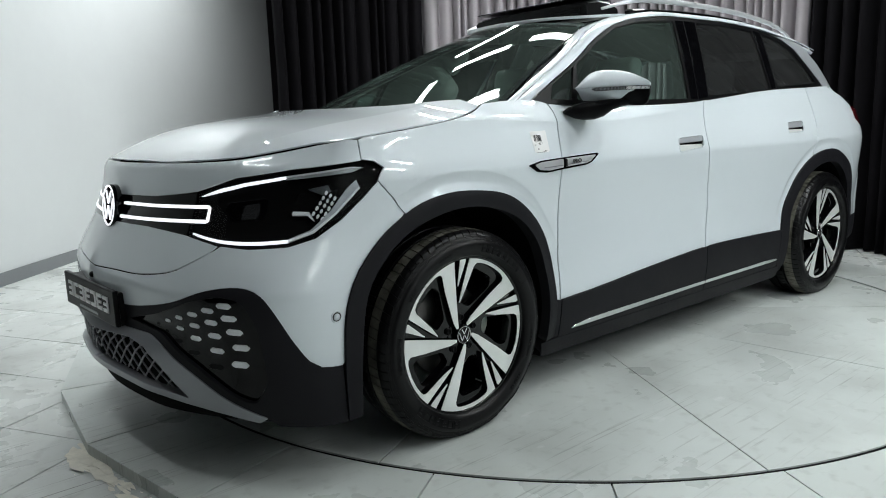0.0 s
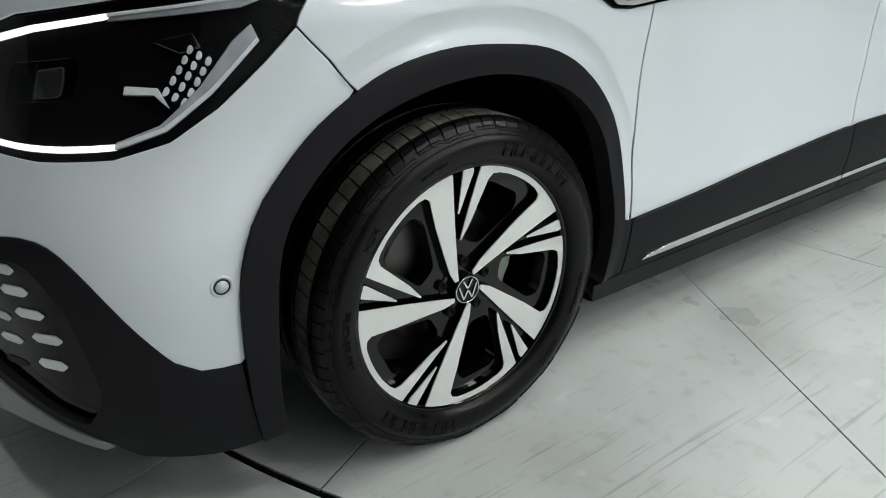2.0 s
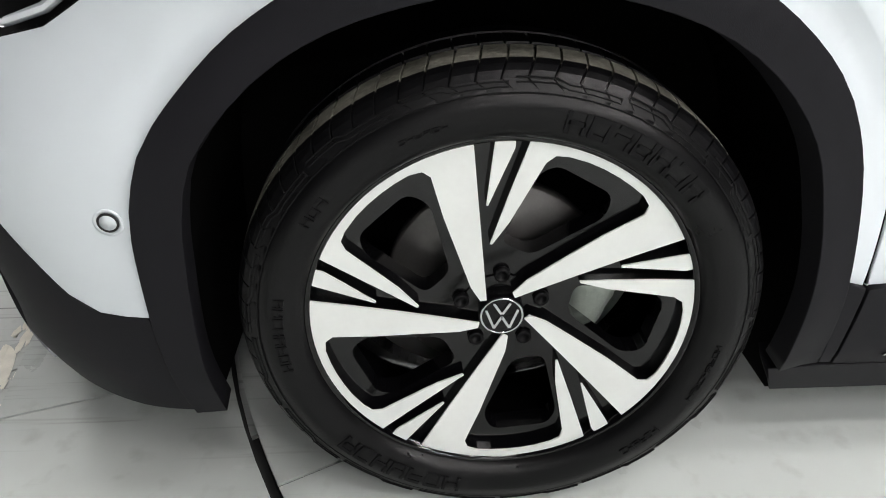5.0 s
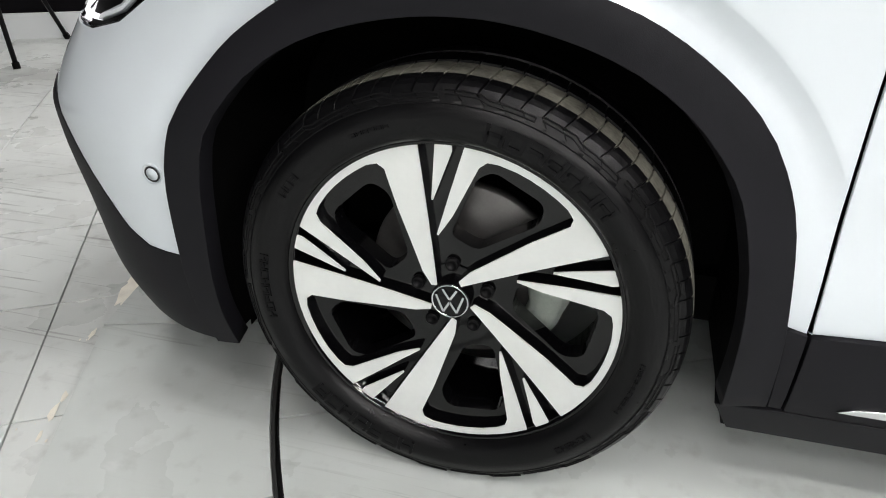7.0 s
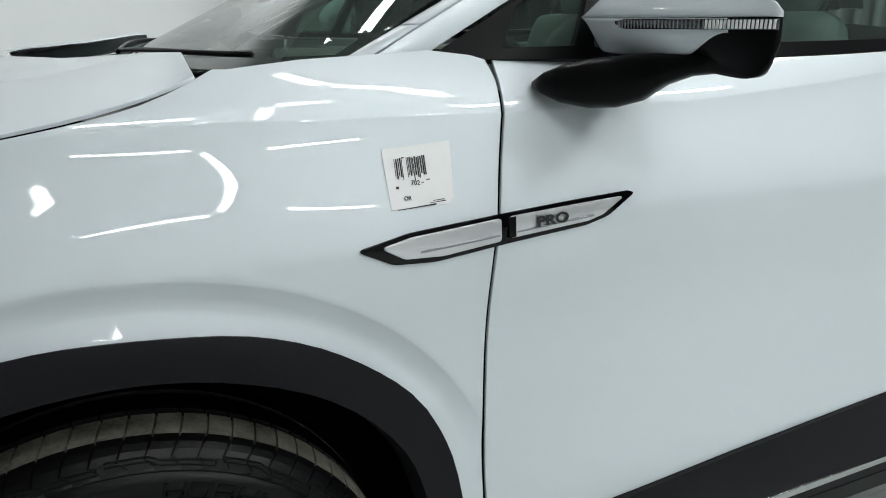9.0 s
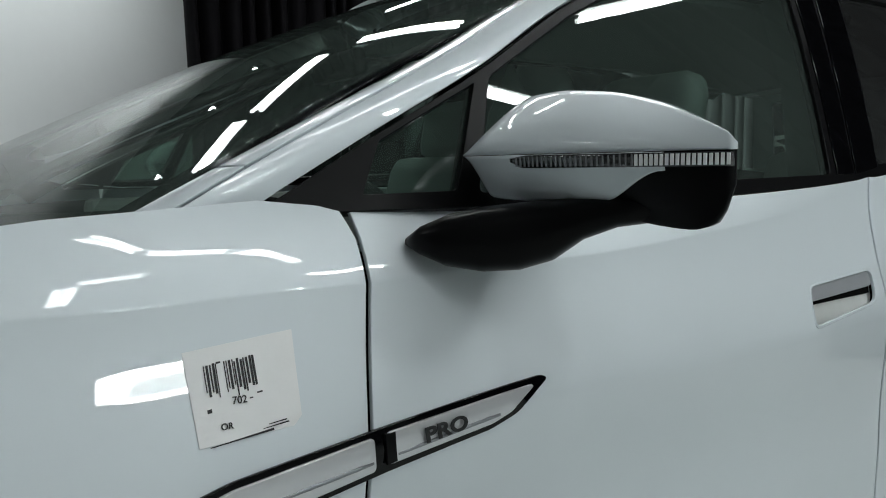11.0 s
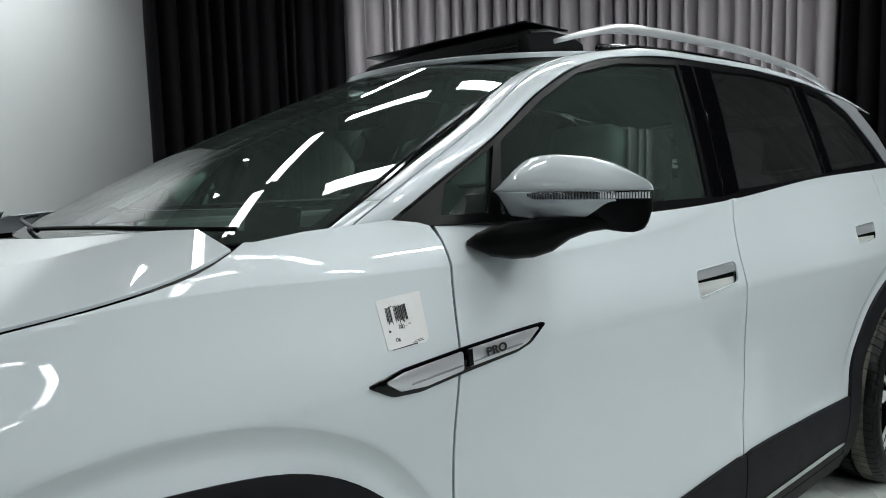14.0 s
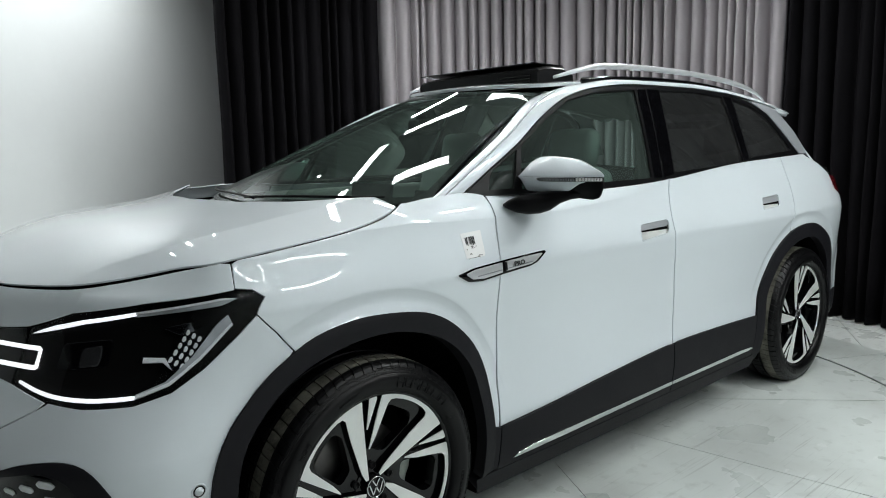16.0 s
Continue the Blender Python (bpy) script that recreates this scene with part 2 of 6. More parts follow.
def rounded(poly, radius, n=4):
    """The polygon with its corners rounded off."""
    out, m = [], len(poly)
    for i in range(m):
        a, b, c = Vector(poly[i - 1]), Vector(poly[i]), Vector(poly[(i + 1) % m])
        r = min(radius, 0.45 * (a - b).length, 0.45 * (c - b).length)
        p, q = b + (a - b).normalized() * r, b + (c - b).normalized() * r
        for k in range(n + 1):
            t = k / n
            out.append(tuple(p * (1 - t) ** 2 + b * 2 * t * (1 - t) + q * t * t))
    return out


def inside(px, py, loop):
    hit = np.zeros(px.shape, bool)
    for (x0, y0), (x1, y1) in zip(loop, loop[1:] + loop[:1]):
        if y0 != y1:
            hit ^= ((y0 > py) != (y1 > py)) & (px < (x1 - x0) * (py - y0) / (y1 - y0) + x0)
    return hit


def fill(loops, step, lines=()):
    """Triangles over the flat region that the loops bound by even-odd: points, triangles, boundary edges."""
    from mathutils.geometry import delaunay_2d_cdt
    pts, edges, dense = [], [], []
    for loop in loops:
        ring = []
        for (x0, y0), (x1, y1) in zip(loop, list(loop[1:]) + [loop[0]]):
            d = math.hypot(x1 - x0, y1 - y0)
            if d < 1e-6:
                continue
            m = max(1, int(d / (step * 0.8)))
            ring += [(x0 + (x1 - x0) * k / m, y0 + (y1 - y0) * k / m) for k in range(m)]
        s = len(pts)
        pts += ring
        edges += [(s + i, s + (i + 1) % len(ring)) for i in range(len(ring))]
        dense.append(ring)
    for line in lines:
        line = np.array(line)
        ok = np.zeros(len(line), bool)
        for ring in dense:
            ok ^= inside(line[:, 0], line[:, 1], ring)
        rim_pts = np.array(pts[:sum(len(r) for r in dense)])
        ok &= np.array([((rim_pts - q) ** 2).sum(1).min() > (0.25 * step) ** 2 for q in line])
        s = len(pts)
        pts += [tuple(map(float, q)) for q in line]
        edges += [(s + i, s + i + 1) for i in range(len(line) - 1) if ok[i] and ok[i + 1]]
        pts[s:] = [q if k else pts[0] for q, k in zip(pts[s:], ok)]
    border = np.array(pts)
    lo, hi = border.min(0), border.max(0)
    gx, gy = np.meshgrid(np.arange(lo[0] + step / 2, hi[0], step), np.arange(lo[1] + step / 2, hi[1], step))
    gx[1::2] += step * 0.5
    gx, gy = gx.ravel(), gy.ravel()
    ok = np.zeros(gx.shape, bool)
    for ring in dense:
        ok ^= inside(gx, gy, ring)
    gx, gy = gx[ok], gy[ok]
    keep = [i for i in range(len(gx)) if ((border - (gx[i], gy[i])) ** 2).sum(1).min() > (0.5 * step) ** 2]
    pts += [(float(gx[i]), float(gy[i])) for i in keep]
    v, _, f, _, _, _ = delaunay_2d_cdt([Vector(p) for p in pts], edges, [], 0, 1e-6)
    v = [tuple(p) for p in v]
    tri = [t for t in f if len(t) == 3]
    cx = np.array([sum(v[i][0] for i in t) / 3 for t in tri])
    cy = np.array([sum(v[i][1] for i in t) / 3 for t in tri])
    ok = np.zeros(cx.shape, bool)
    for ring in dense:
        ok ^= inside(cx, cy, ring)
    tri = [t for t, k in zip(tri, ok) if k]
    count = {}
    for t in tri:
        for a, b in ((t[0], t[1]), (t[1], t[2]), (t[2], t[0])):
            count.setdefault((min(a, b), max(a, b)), []).append((a, b))
    rim = [e[0] for e in count.values() if len(e) == 1]
    return v, tri, rim


def skin(S, u, v, heart):
    """Place and outward unit normal of the surface S at u, v; heart: a point within."""
    e = 0.002
    p = Vector(S(u, v))
    n = (Vector(S(u + e, v)) - Vector(S(u - e, v))).cross(Vector(S(u, v + e)) - Vector(S(u, v - e))).normalized()
    c = Vector((min(3.0, max(0.0, p.x)), YC, 0.7)) if heart is None else Vector(heart)
    return p, (n if n.dot(p - c) > 0 else -n)


def panel(name, S, loops, mat, parent=None, step=0.03, depth=0.012, lift=0.0, label="", both=True, heart=None, edge_round=0.0015, lines=()):
    """A panel cut out of the surface S by loops in its own two coordinates, with folded edges; both: its twin on the other side too."""
    v, tri, rim = fill(loops, step, lines)
    used = sorted({i for t in tri for i in t})
    at = {i: k for k, i in enumerate(used)}
    pn = [skin(S, *v[i], heart) for i in used]
    verts, norms = [p + n * lift for p, n in pn], [n for p, n in pn]
    faces = [tuple(at[i] for i in t) for t in tri]
    vote = 0
    for f in faces:
        vote += 1 if (verts[f[1]] - verts[f[0]]).cross(verts[f[2]] - verts[f[0]]).dot(norms[f[0]]) < 0 else -1
    if vote > 0:
        faces = [f[::-1] for f in faces]
        rim = [(b, a) for a, b in rim]
    # folded edge: a small rounding, then straight in
    side = {}
    for a, b in rim:
        a, b = at[a], at[b]
        d = (verts[b] - verts[a])
        for i in (a, b):
            side[i] = side.get(i, Vector()) + d.cross(norms[i]).normalized()
    fold = {}
    for i, s in side.items():
        s = s.normalized()
        k = len(verts)
        fold[i] = k
        verts += [verts[i] + s * edge_round * 0.7 - norms[i] * edge_round * 0.4, verts[i] + s * edge_round - norms[i] * edge_round * 1.6, verts[i] + s * edge_round - norms[i] * depth]
        norms += [(norms[i] * 0.6 + s).normalized(), s, s]
    for a, b in rim:
        a, b = at[a], at[b]
        fa, fb = fold[a], fold[b]
        faces += [(b, a, fa, fb), (fb, fa, fa + 1, fb + 1), (fb + 1, fa + 1, fa + 2, fb + 2)]
    made = [mesh_object(name, verts, faces, mat, parent, label, True, norms)]
    if both:
        mv = [(p[0], 2 * YC - p[1], p[2]) for p in verts]
        mn = [(n[0], -n[1], n[2]) for n in norms]
        made.append(mesh_object(name, mv, [f[::-1] for f in faces], mat, parent, label, True, mn))
    return made


def mirrored(ob, parent):
    """The twin of a part on the car's other side."""
    me = ob.data.copy()
    me.transform(Matrix.Translation((0, 2 * YC, 0)) @ Matrix.Diagonal((1, -1, 1, 1)))
    me.flip_normals()
    twin = new(ob.name.split(".")[0], me)
    twin.parent = parent
    if "label" in ob:
        tagged(twin, ob["label"])
    return twin


def loft(name, rows, mat, parent=None, label="", closed=True, caps=True, shade=True):
    """A skin over rows of points, each row one ring."""
    n = len(rows[0])
    verts = [p for r in rows for p in r]
    faces = []
    for i in range(len(rows) - 1):
        for k in range(n if closed else n - 1):
            j = (k + 1) % n
            faces.append((i * n + k, i * n + j, (i + 1) * n + j, (i + 1) * n + k))
    if caps and closed:
        faces += [tuple(range(n))[::-1], tuple((len(rows) - 1) * n + k for k in range(n))]
    ob = mesh_object(name, verts, faces, mat, parent, label, shade)
    bm = bmesh.new()
    bm.from_mesh(ob.data)
    bmesh.ops.recalc_face_normals(bm, faces=bm.faces)
    bm.to_mesh(ob.data)
    bm.free()
    return ob


def tube(name, path, radius, mat, parent=None, label="", n=8, flat=1.0):
    """A round bar along a path."""
    rows = []
    for i, p in enumerate(path):
        p = Vector(p)
        t = (Vector(path[min(i + 1, len(path) - 1)]) - Vector(path[max(i - 1, 0)])).normalized()
        a = t.cross(Vector((0, 0, 1)) if abs(t.z) < 0.9 else Vector((1, 0, 0))).normalized()
        b = a.cross(t)
        r = radius(i / (len(path) - 1)) if callable(radius) else radius
        rows.append([p + a * r * math.cos(2 * math.pi * k / n) + b * r * flat * math.sin(2 * math.pi * k / n) for k in range(n)])
    return loft(name, rows, mat, parent, label)


def revolve(bm_rows, n, centre):
    """Rings about the y axis through centre from (radius, y) pairs."""
    return [[(centre[0] + r * math.cos(2 * math.pi * k / n), centre[1] + y, centre[2] + r * math.sin(2 * math.pi * k / n)) for k in range(n)] for r, y in bm_rows]


def plate_cut(loops, y, thick, step=0.02):
    """A flat plate in the x-z plane, cut by loops, front face at y, as (verts, faces)."""
    v, tri, rim = fill(loops, step)
    n = len(v)
    verts = [(x, y, z) for x, z in v] + [(x, y + thick, z) for x, z in v]
    faces = []
    for t in tri:
        (ax, az), (bx, bz), (cx, cz) = (v[i] for i in t)
        ccw = (bx - ax) * (cz - az) - (bz - az) * (cx - ax) > 0
        t = t if ccw else t[::-1]
        faces += [tuple(t), tuple(n + i for i in t[::-1])]
    seen = {}
    for f in faces[::2]:
        for a, b in ((f[0], f[1]), (f[1], f[2]), (f[2], f[0])):
            seen[(a, b)] = 1
    for a, b in seen:
        if (b, a) not in seen:
            faces.append((b, a, n + a, n + b))
    return verts, faces


# ---- the car's surfaces, as functions ----
YC = 0.885                                   # the car's centre line


def smooth(a, b, x):
    t = min(1.0, max(0.0, (x - a) / (b - a)))
    return t * t * (3 - 2 * t)


def spline(keys, x):
    """Smooth monotone-ish curve through (x, value) keys."""
    n = len(keys)
    if x <= keys[0][0]:
        return keys[0][1] + (x - keys[0][0]) * (keys[1][1] - keys[0][1]) / (keys[1][0] - keys[0][0])
    if x >= keys[-1][0]:
        return keys[-1][1] + (x - keys[-1][0]) * (keys[-1][1] - keys[-2][1]) / (keys[-1][0] - keys[-2][0])
    i = max(k for k in range(n - 1) if keys[k][0] <= x)
    (x0, y0), (x1, y1) = keys[i], keys[i + 1]
    d = (y1 - y0) / (x1 - x0)

    def slope(k):
        if k <= 0 or k >= n - 1:
            return d
        a = (keys[k][1] - keys[k - 1][1]) / (keys[k][0] - keys[k - 1][0])
        b = (keys[k + 1][1] - keys[k][1]) / (keys[k + 1][0] - keys[k][0])
        return 0.0 if a * b <= 0 else 2 * a * b / (a + b)
    m0, m1, h = slope(i), slope(i + 1), x1 - x0
    t = (x - x0) / h
    return ((2 * t**3 - 3 * t * t + 1) * y0 + (t**3 - 2 * t * t + t) * h * m0
            + (3 * t * t - 2 * t**3) * y1 + (t**3 - t * t) * h * m1)


# plan of the body: u is x along the side, and runs on round both corners; the nose at bumper height and at the bonnet's edge
U0 = -1.614                                   # u at the middle of the nose
NOSE = [(-1.881, -0.965, 1.15), (-1.614, -0.99, 0.885), (-1.347, -0.965, 0.62), (-1.057, -0.912, 0.34), (-0.862, -0.838, 0.15), (-0.699, -0.725, 0.035),
        (-0.562, -0.585, -0.015), (-0.45, -0.455, -0.03), (-0.312, -0.312, -0.04)]
BROW = [(-1.881, -0.812, 1.15), (-1.614, -0.832, 0.885), (-1.347, -0.812, 0.62), (-1.057, -0.738, 0.37), (-0.862, -0.648, 0.21), (-0.699, -0.558, 0.12),
        (-0.562, -0.472, 0.07), (-0.45, -0.402, 0.045), (-0.312, -0.3, 0.03)]
TAIL = [(3.3, 3.3, -0.04), (3.45, 3.45, -0.03), (3.655, 3.65, 0.02), (3.82, 3.78, 0.12), (3.995, 3.85, 0.28), (4.27, 3.88, 0.55), (4.605, 3.89, 0.885)]
PLAN_X = [(u, x) for u, x, y in NOSE] + [(0.2, 0.2), (1.5, 1.5), (2.6, 2.6)] + [(u, x) for u, x, y in TAIL]
PLAN_Y = [(u, y) for u, x, y in NOSE] + [(0.2, -0.04), (1.5, -0.04), (2.6, -0.04)] + [(u, y) for u, x, y in TAIL]

CREASE = [(-0.45, 1.065), (-0.2, 1.103), (0.0, 1.124), (0.157, 1.128), (0.256, 1.124), (0.37, 1.119), (0.5, 1.115), (0.6, 1.111), (0.72, 1.109), (0.94, 1.108), (1.17, 1.119), (1.46, 1.14), (1.65, 1.17), (2.0, 1.21), (3.5, 1.3)]
WAIST = [(-0.5, 0.008), (-0.1, 0.02), (0.2, 0.022), (0.35, 0.029), (0.49, 0.046), (0.6, 0.06), (0.82, 0.075), (1.1, 0.068), (1.42, 0.057), (1.67, 0.058), (1.9, 0.05), (2.4, 0.022), (2.97, 0.014), (3.4, 0.01)]
LOWER = [(0.1, 0.13), (0.2, 0.085), (0.27, 0.062), (0.4, 0.05), (0.52, 0.05), (0.7, 0.028), (0.88, 0.004), (0.95, 0.0)]
FRONT = [(0.12, 0.7), (0.2, 0.4), (0.3, 0.2), (0.45, 0.09), (0.57, 0.01), (0.62, 0.0), (0.68, 0.13), (0.78, 0.45), (0.85, 0.64), (0.88, 0.72), (0.94, 0.81), (0.985, 0.862), (1.0, 0.89), (1.018, 0.98), (1.06, 1.145), (1.1, 1.31)]
BROW_X, BROW_Y = [(u, x) for u, x, y in BROW], [(u, y) for u, x, y in BROW]
REAR = [(0.2, 0.08), (0.3, 0.0), (0.6, 0.0), (0.9, 0.05), (1.2, 0.12)]


def side_off(x, z):
    """How far the flank lies inside its plan line: a sill that tucks in, a rounded shoulder, a crease, and a ring round each arch."""
    c = spline(CREASE, x)
    roll = 0.045 + 0.008 * smooth(0.0, 0.5, x) + 0.025 * smooth(1.0, 1.7, x) + 0.03 * smooth(1.7, 2.3, x)
    if z < 0.95:
        s = spline(LOWER, z)
    elif z < c:
        t = (z - 0.95) / max(0.02, c - 0.95)
        s = roll * (0.35 * smooth(0, 1, t) + 0.65 * t) * min(1.0, (c - 0.95) / 0.15)
    else:
        s = roll * min(1.0, max(0.0, c - 0.95) / 0.15) + max(0.1, 0.5 + 9 * (0.05 - roll)) * (z - c) + 4.0 * (z - c) ** 2
    s += spline(WAIST, x) * smooth(0.4, 0.85, z)
    for hx, h in ((0.0, 0.013), (2.967, 0.008)):
        r = math.hypot(x - hx, z - 0.37) - 0.012 * smooth(0.0, 0.4, x - hx)
        if r < 0.588:
            q = min(1.0, (0.588 - r) / 0.045)
            s += h * (0.75 * (1 - (1 - q) ** 2) - 1.6 * (1 - smooth(0.495, 0.56, r))) * smooth(0.45, 0.78, z)
    return s


def body(u, z):
    """The outer skin below the glass: plan station u, height z."""
    x, y = spline(PLAN_X, u), spline(PLAN_Y, u)
    e = 0.02
    tx, ty = spline(PLAN_X, u + e) - spline(PLAN_X, u - e), spline(PLAN_Y, u + e) - spline(PLAN_Y, u - e)
    d = math.hypot(tx, ty)
    nx, ny = -ty / d, tx / d                  # points into the car
    if u < 1.5:
        w, g = smooth(0.1, 0.68, -u), spline(FRONT, z)
        fx, fy = x, y
        if w > 0:
            fx, fy = x + g * (spline(BROW_X, u) - x), y + g * (spline(BROW_Y, u) - y)
        chin = 0.042 * smooth(0.85, 1.25, -u) * (1 - smooth(0.4, 0.52, z))
        return (x + w * (fx - x) - chin, (1 - w) * (y + side_off(x, z)) + w * fy, z)
    else:
        w = smooth(0.15, 0.85, -nx)
        off = (1 - w) * side_off(x, z) + w * spline(REAR, z)
    return (x + nx * off, y + ny * off, z)


GLASS_Y = [(0.3, 0.165), (0.6, 0.13), (1.0, 0.12), (1.5, 0.112), (1.8, 0.107), (2.3, 0.096), (3.0, 0.095), (3.3, 0.11), (3.7, 0.2)]


def glass(x, z):
    """The side glass and the pillars round it."""
    h = z - 1.19
    return (x, spline(GLASS_Y, x) + 0.35 * h + 0.15 * h * h, z)


ROOF_Z = [(0.9, 1.578), (1.2, 1.63), (1.7, 1.668), (2.4, 1.66), (3.0, 1.615), (3.5, 1.54)]


def roof(x, y):
    return (x, y, spline(ROOF_Z, x) - 0.04 * ((y - YC) / 0.58) ** 2)


def windscreen(a, b):
    """a from -1 to 1 across, b from 0 at the base to 1 at the roof."""
    c = 1 - abs(a) ** 2.6
    lo = (0.365 - 0.29 * c, YC + 0.738 * a, 1.178 - 0.02 * c)
    hi = (1.262 - 0.19 * c, YC + 0.448 * a, 1.578 + 0.02 * c)
    k = 0.017 * math.sin(math.pi * b)
    return (lo[0] + (hi[0] - lo[0]) * b - 0.5 * k, lo[1] + (hi[1] - lo[1]) * b, lo[2] + (hi[2] - lo[2]) * b + 0.85 * k)


HOODLINE = [(U0, 1.018), (-1.4, 1.019), (-1.22, 1.02), (-0.975, 1.027), (-0.807, 1.045), (-0.627, 1.067), (-0.43, 1.084), (-0.2, 1.107), (0.0, 1.134), (0.1, 1.155), (0.155, 1.176), (0.188, 1.191)]
LINE3 = [body(U0 + (0.188 - U0) * k / 60, spline(HOODLINE, U0 + (0.188 - U0) * k / 60)) for k in range(61)]


def hood_basis(x, w):
    x, w = x + 0.3, w / 0.7
    return [1, x, x * x, x**3, w * w, w * w * x, w**4, w**4 * x, w * w * x * x]


SPINE = [(-0.81, 1.03), (-0.75, 1.058), (-0.65, 1.09), (-0.5, 1.126), (-0.3, 1.161), (-0.1, 1.185), (0.1, 1.202)]
_side = [(p[0], YC - p[1], p[2]) for p in LINE3]
_rows, _goal = [[4 * q for q in hood_basis(x, w)] for x, w, z in _side], [4 * z for x, w, z in _side]
for _x in (-0.7, -0.55, -0.4, -0.25, -0.1, 0.05):
    _e = min(_side, key=lambda p: abs(p[0] - _x))
    for _q in (0.0, 0.3, 0.55, 0.8):
        _rows.append(hood_basis(_x, _e[1] * _q))
        _goal.append(spline(SPINE, _x) - (spline(SPINE, _x) - _e[2]) * _q ** 2.3)
HOOD_K = [float(k) for k in np.linalg.lstsq(np.array(_rows), np.array(_goal), rcond=None)[0]]


HOOD_CREASE = [(-0.8, 0.5), (-0.6, 0.6), (-0.45, 0.645), (-0.25, 0.63), (-0.1, 0.612), (0.05, 0.632), (0.12, 0.66)]
HOOD_EDGE = sorted((x, w) for x, w, z in _side)[::4]


def hood(x, y):
    """The bonnet: one smooth sheet through its shut lines and its ridge, raised within a crease along each side."""
    w = abs(y - YC)
    crease = spline(HOOD_CREASE, x)
    rise = min(1.0, max(0.0, (spline(HOOD_EDGE, x) - w) / max(0.03, spline(HOOD_EDGE, x) - crease)))
    return (x, y, sum(k * q for k, q in zip(HOOD_K, hood_basis(x, w))) + 0.015 * smooth(-0.78, -0.45, x) * rise)


HOOD_LINES = [[(0.02 * k - 0.75, YC + side * (spline(HOOD_CREASE, 0.02 * k - 0.75) + d)) for k in range(43)] for side in (-1, 1) for d in (-0.004, 0.004)]
DLO_TOP = [(0.501, 1.186), (0.634, 1.256), (0.835, 1.355), (1.033, 1.466), (1.235, 1.549), (1.435, 1.589), (1.764, 1.614), (2.149, 1.615), (2.539, 1.601), (2.791, 1.56), (2.954, 1.5)]
RAIL_X = [(0.42, 0.355), (0.85, 0.79), (1.25, 1.235), (1.45, 1.43), (1.6, 1.59), (2.2, 2.2), (3.3, 3.3)]
RAIL_Y = [(0.42, 0.145), (0.85, 0.276), (1.25, 0.418), (1.45, 0.372), (1.6, 0.34), (2.2, 0.33), (2.9, 0.35), (3.3, 0.39)]
RAIL_Z = [(0.42, 1.182), (0.85, 1.374), (1.25, 1.568), (1.45, 1.607), (1.6, 1.626), (2.2, 1.63), (2.9, 1.588), (3.3, 1.535)]
ROOF_LINE = [(0.41, 1.13), (0.501, 1.186), (0.634, 1.256), (0.835, 1.355), (1.033, 1.466), (1.235, 1.549), (1.435, 1.589), (1.764, 1.614), (2.149, 1.615), (2.539, 1.601), (2.928, 1.559), (3.319, 1.497)]


def cant(s, w):
    """The pillar and roof side between the side glass and the roof; w from 0 to 0.12."""
    w = w / 0.12
    a = glass(s, spline(ROOF_LINE, s) + 0.006)
    b = (spline(RAIL_X, s), spline(RAIL_Y, s), spline(RAIL_Z, s))
    k = 0.016 * 4 * w * (1 - w)
    return (a[0] + (b[0] - a[0]) * w - k * 0.3 * (1 - smooth(1.0, 1.6, s)), a[1] + (b[1] - a[1]) * w - k, a[2] + (b[2] - a[2]) * w + k)


def tail(a, b):
    """The rear window and tailgate top; a across, b from the spoiler down."""
    c = 1 - a * a
    hi = (3.42 + 0.05 * c, YC + 0.5 * a, 1.525 + 0.02 * c)
    lo = (3.72 + 0.09 * c, YC + 0.66 * a, 1.17)
    return tuple(p + (q - p) * b for p, q in zip(hi, lo))

# ---- the place: floor, turntable, walls, curtains, ceiling ----
CX, CY, R_TABLE, R_RIM = 1.53, 0.99, 2.14, 2.61
ZF = -0.045                                   # the studio floor lies a step below the turntable


def disc_sector(r0, r1, a0, a1, z0, z1, n=12):
    """A flat ring sector with thickness, as a bmesh."""
    bm = bmesh.new()
    rows = []
    for z in (z1, z0):
        for r in (r0, r1):
            rows.append([bm.verts.new((CX + r * math.cos(radians(a0 + (a1 - a0) * k / n)), CY + r * math.sin(radians(a0 + (a1 - a0) * k / n)), z)) for k in range(n + 1)])
    a, b, c, d = rows
    for k in range(n):
        bm.faces.new((a[k], b[k], b[k + 1], a[k + 1]))
        bm.faces.new((c[k + 1], d[k + 1], d[k], c[k]))
        bm.faces.new((b[k], d[k], d[k + 1], b[k + 1]))
        bm.faces.new((a[k + 1], c[k + 1], c[k], a[k]))
    bm.faces.new((a[0], c[0], d[0], b[0]))
    bm.faces.new((a[n], b[n], d[n], c[n]))
    return bm


floor = part("floor", boxed((0, 1.5, ZF - 0.06), (18, 21, 0.1)), GROUT)
tagged(floor, "grey-white tiled studio floor with dark joints and scuffs", "floor", kind="structure")
turntable = part("turntable", disc_sector(0.02, R_TABLE - 0.004, 0, 360, ZF - 0.008, -0.006, 96), GROUT)
tagged(turntable, "round worn grey-white car turntable let into a low platform", "turntable", kind="structure")
SEAMS = [207, 241.3, 277, 313, 349, 25, 61, 97, 133, 170]
for k, a in enumerate(SEAMS):
    b = SEAMS[(k + 1) % len(SEAMS)]
    b += 360 if b < a else 0
    part("table_panel", disc_sector(0.03, R_TABLE, a + 0.085, b - 0.085, -0.006, 0.0, 24), TABLE, turntable)
platform = part("platform", disc_sector(R_TABLE + 0.012, R_RIM - 0.03, 0, 360, ZF - 0.008, -0.02, 96), GROUT)
tagged(platform, "low grey platform ring of straight-edged boards round the turntable", "platform", kind="structure")


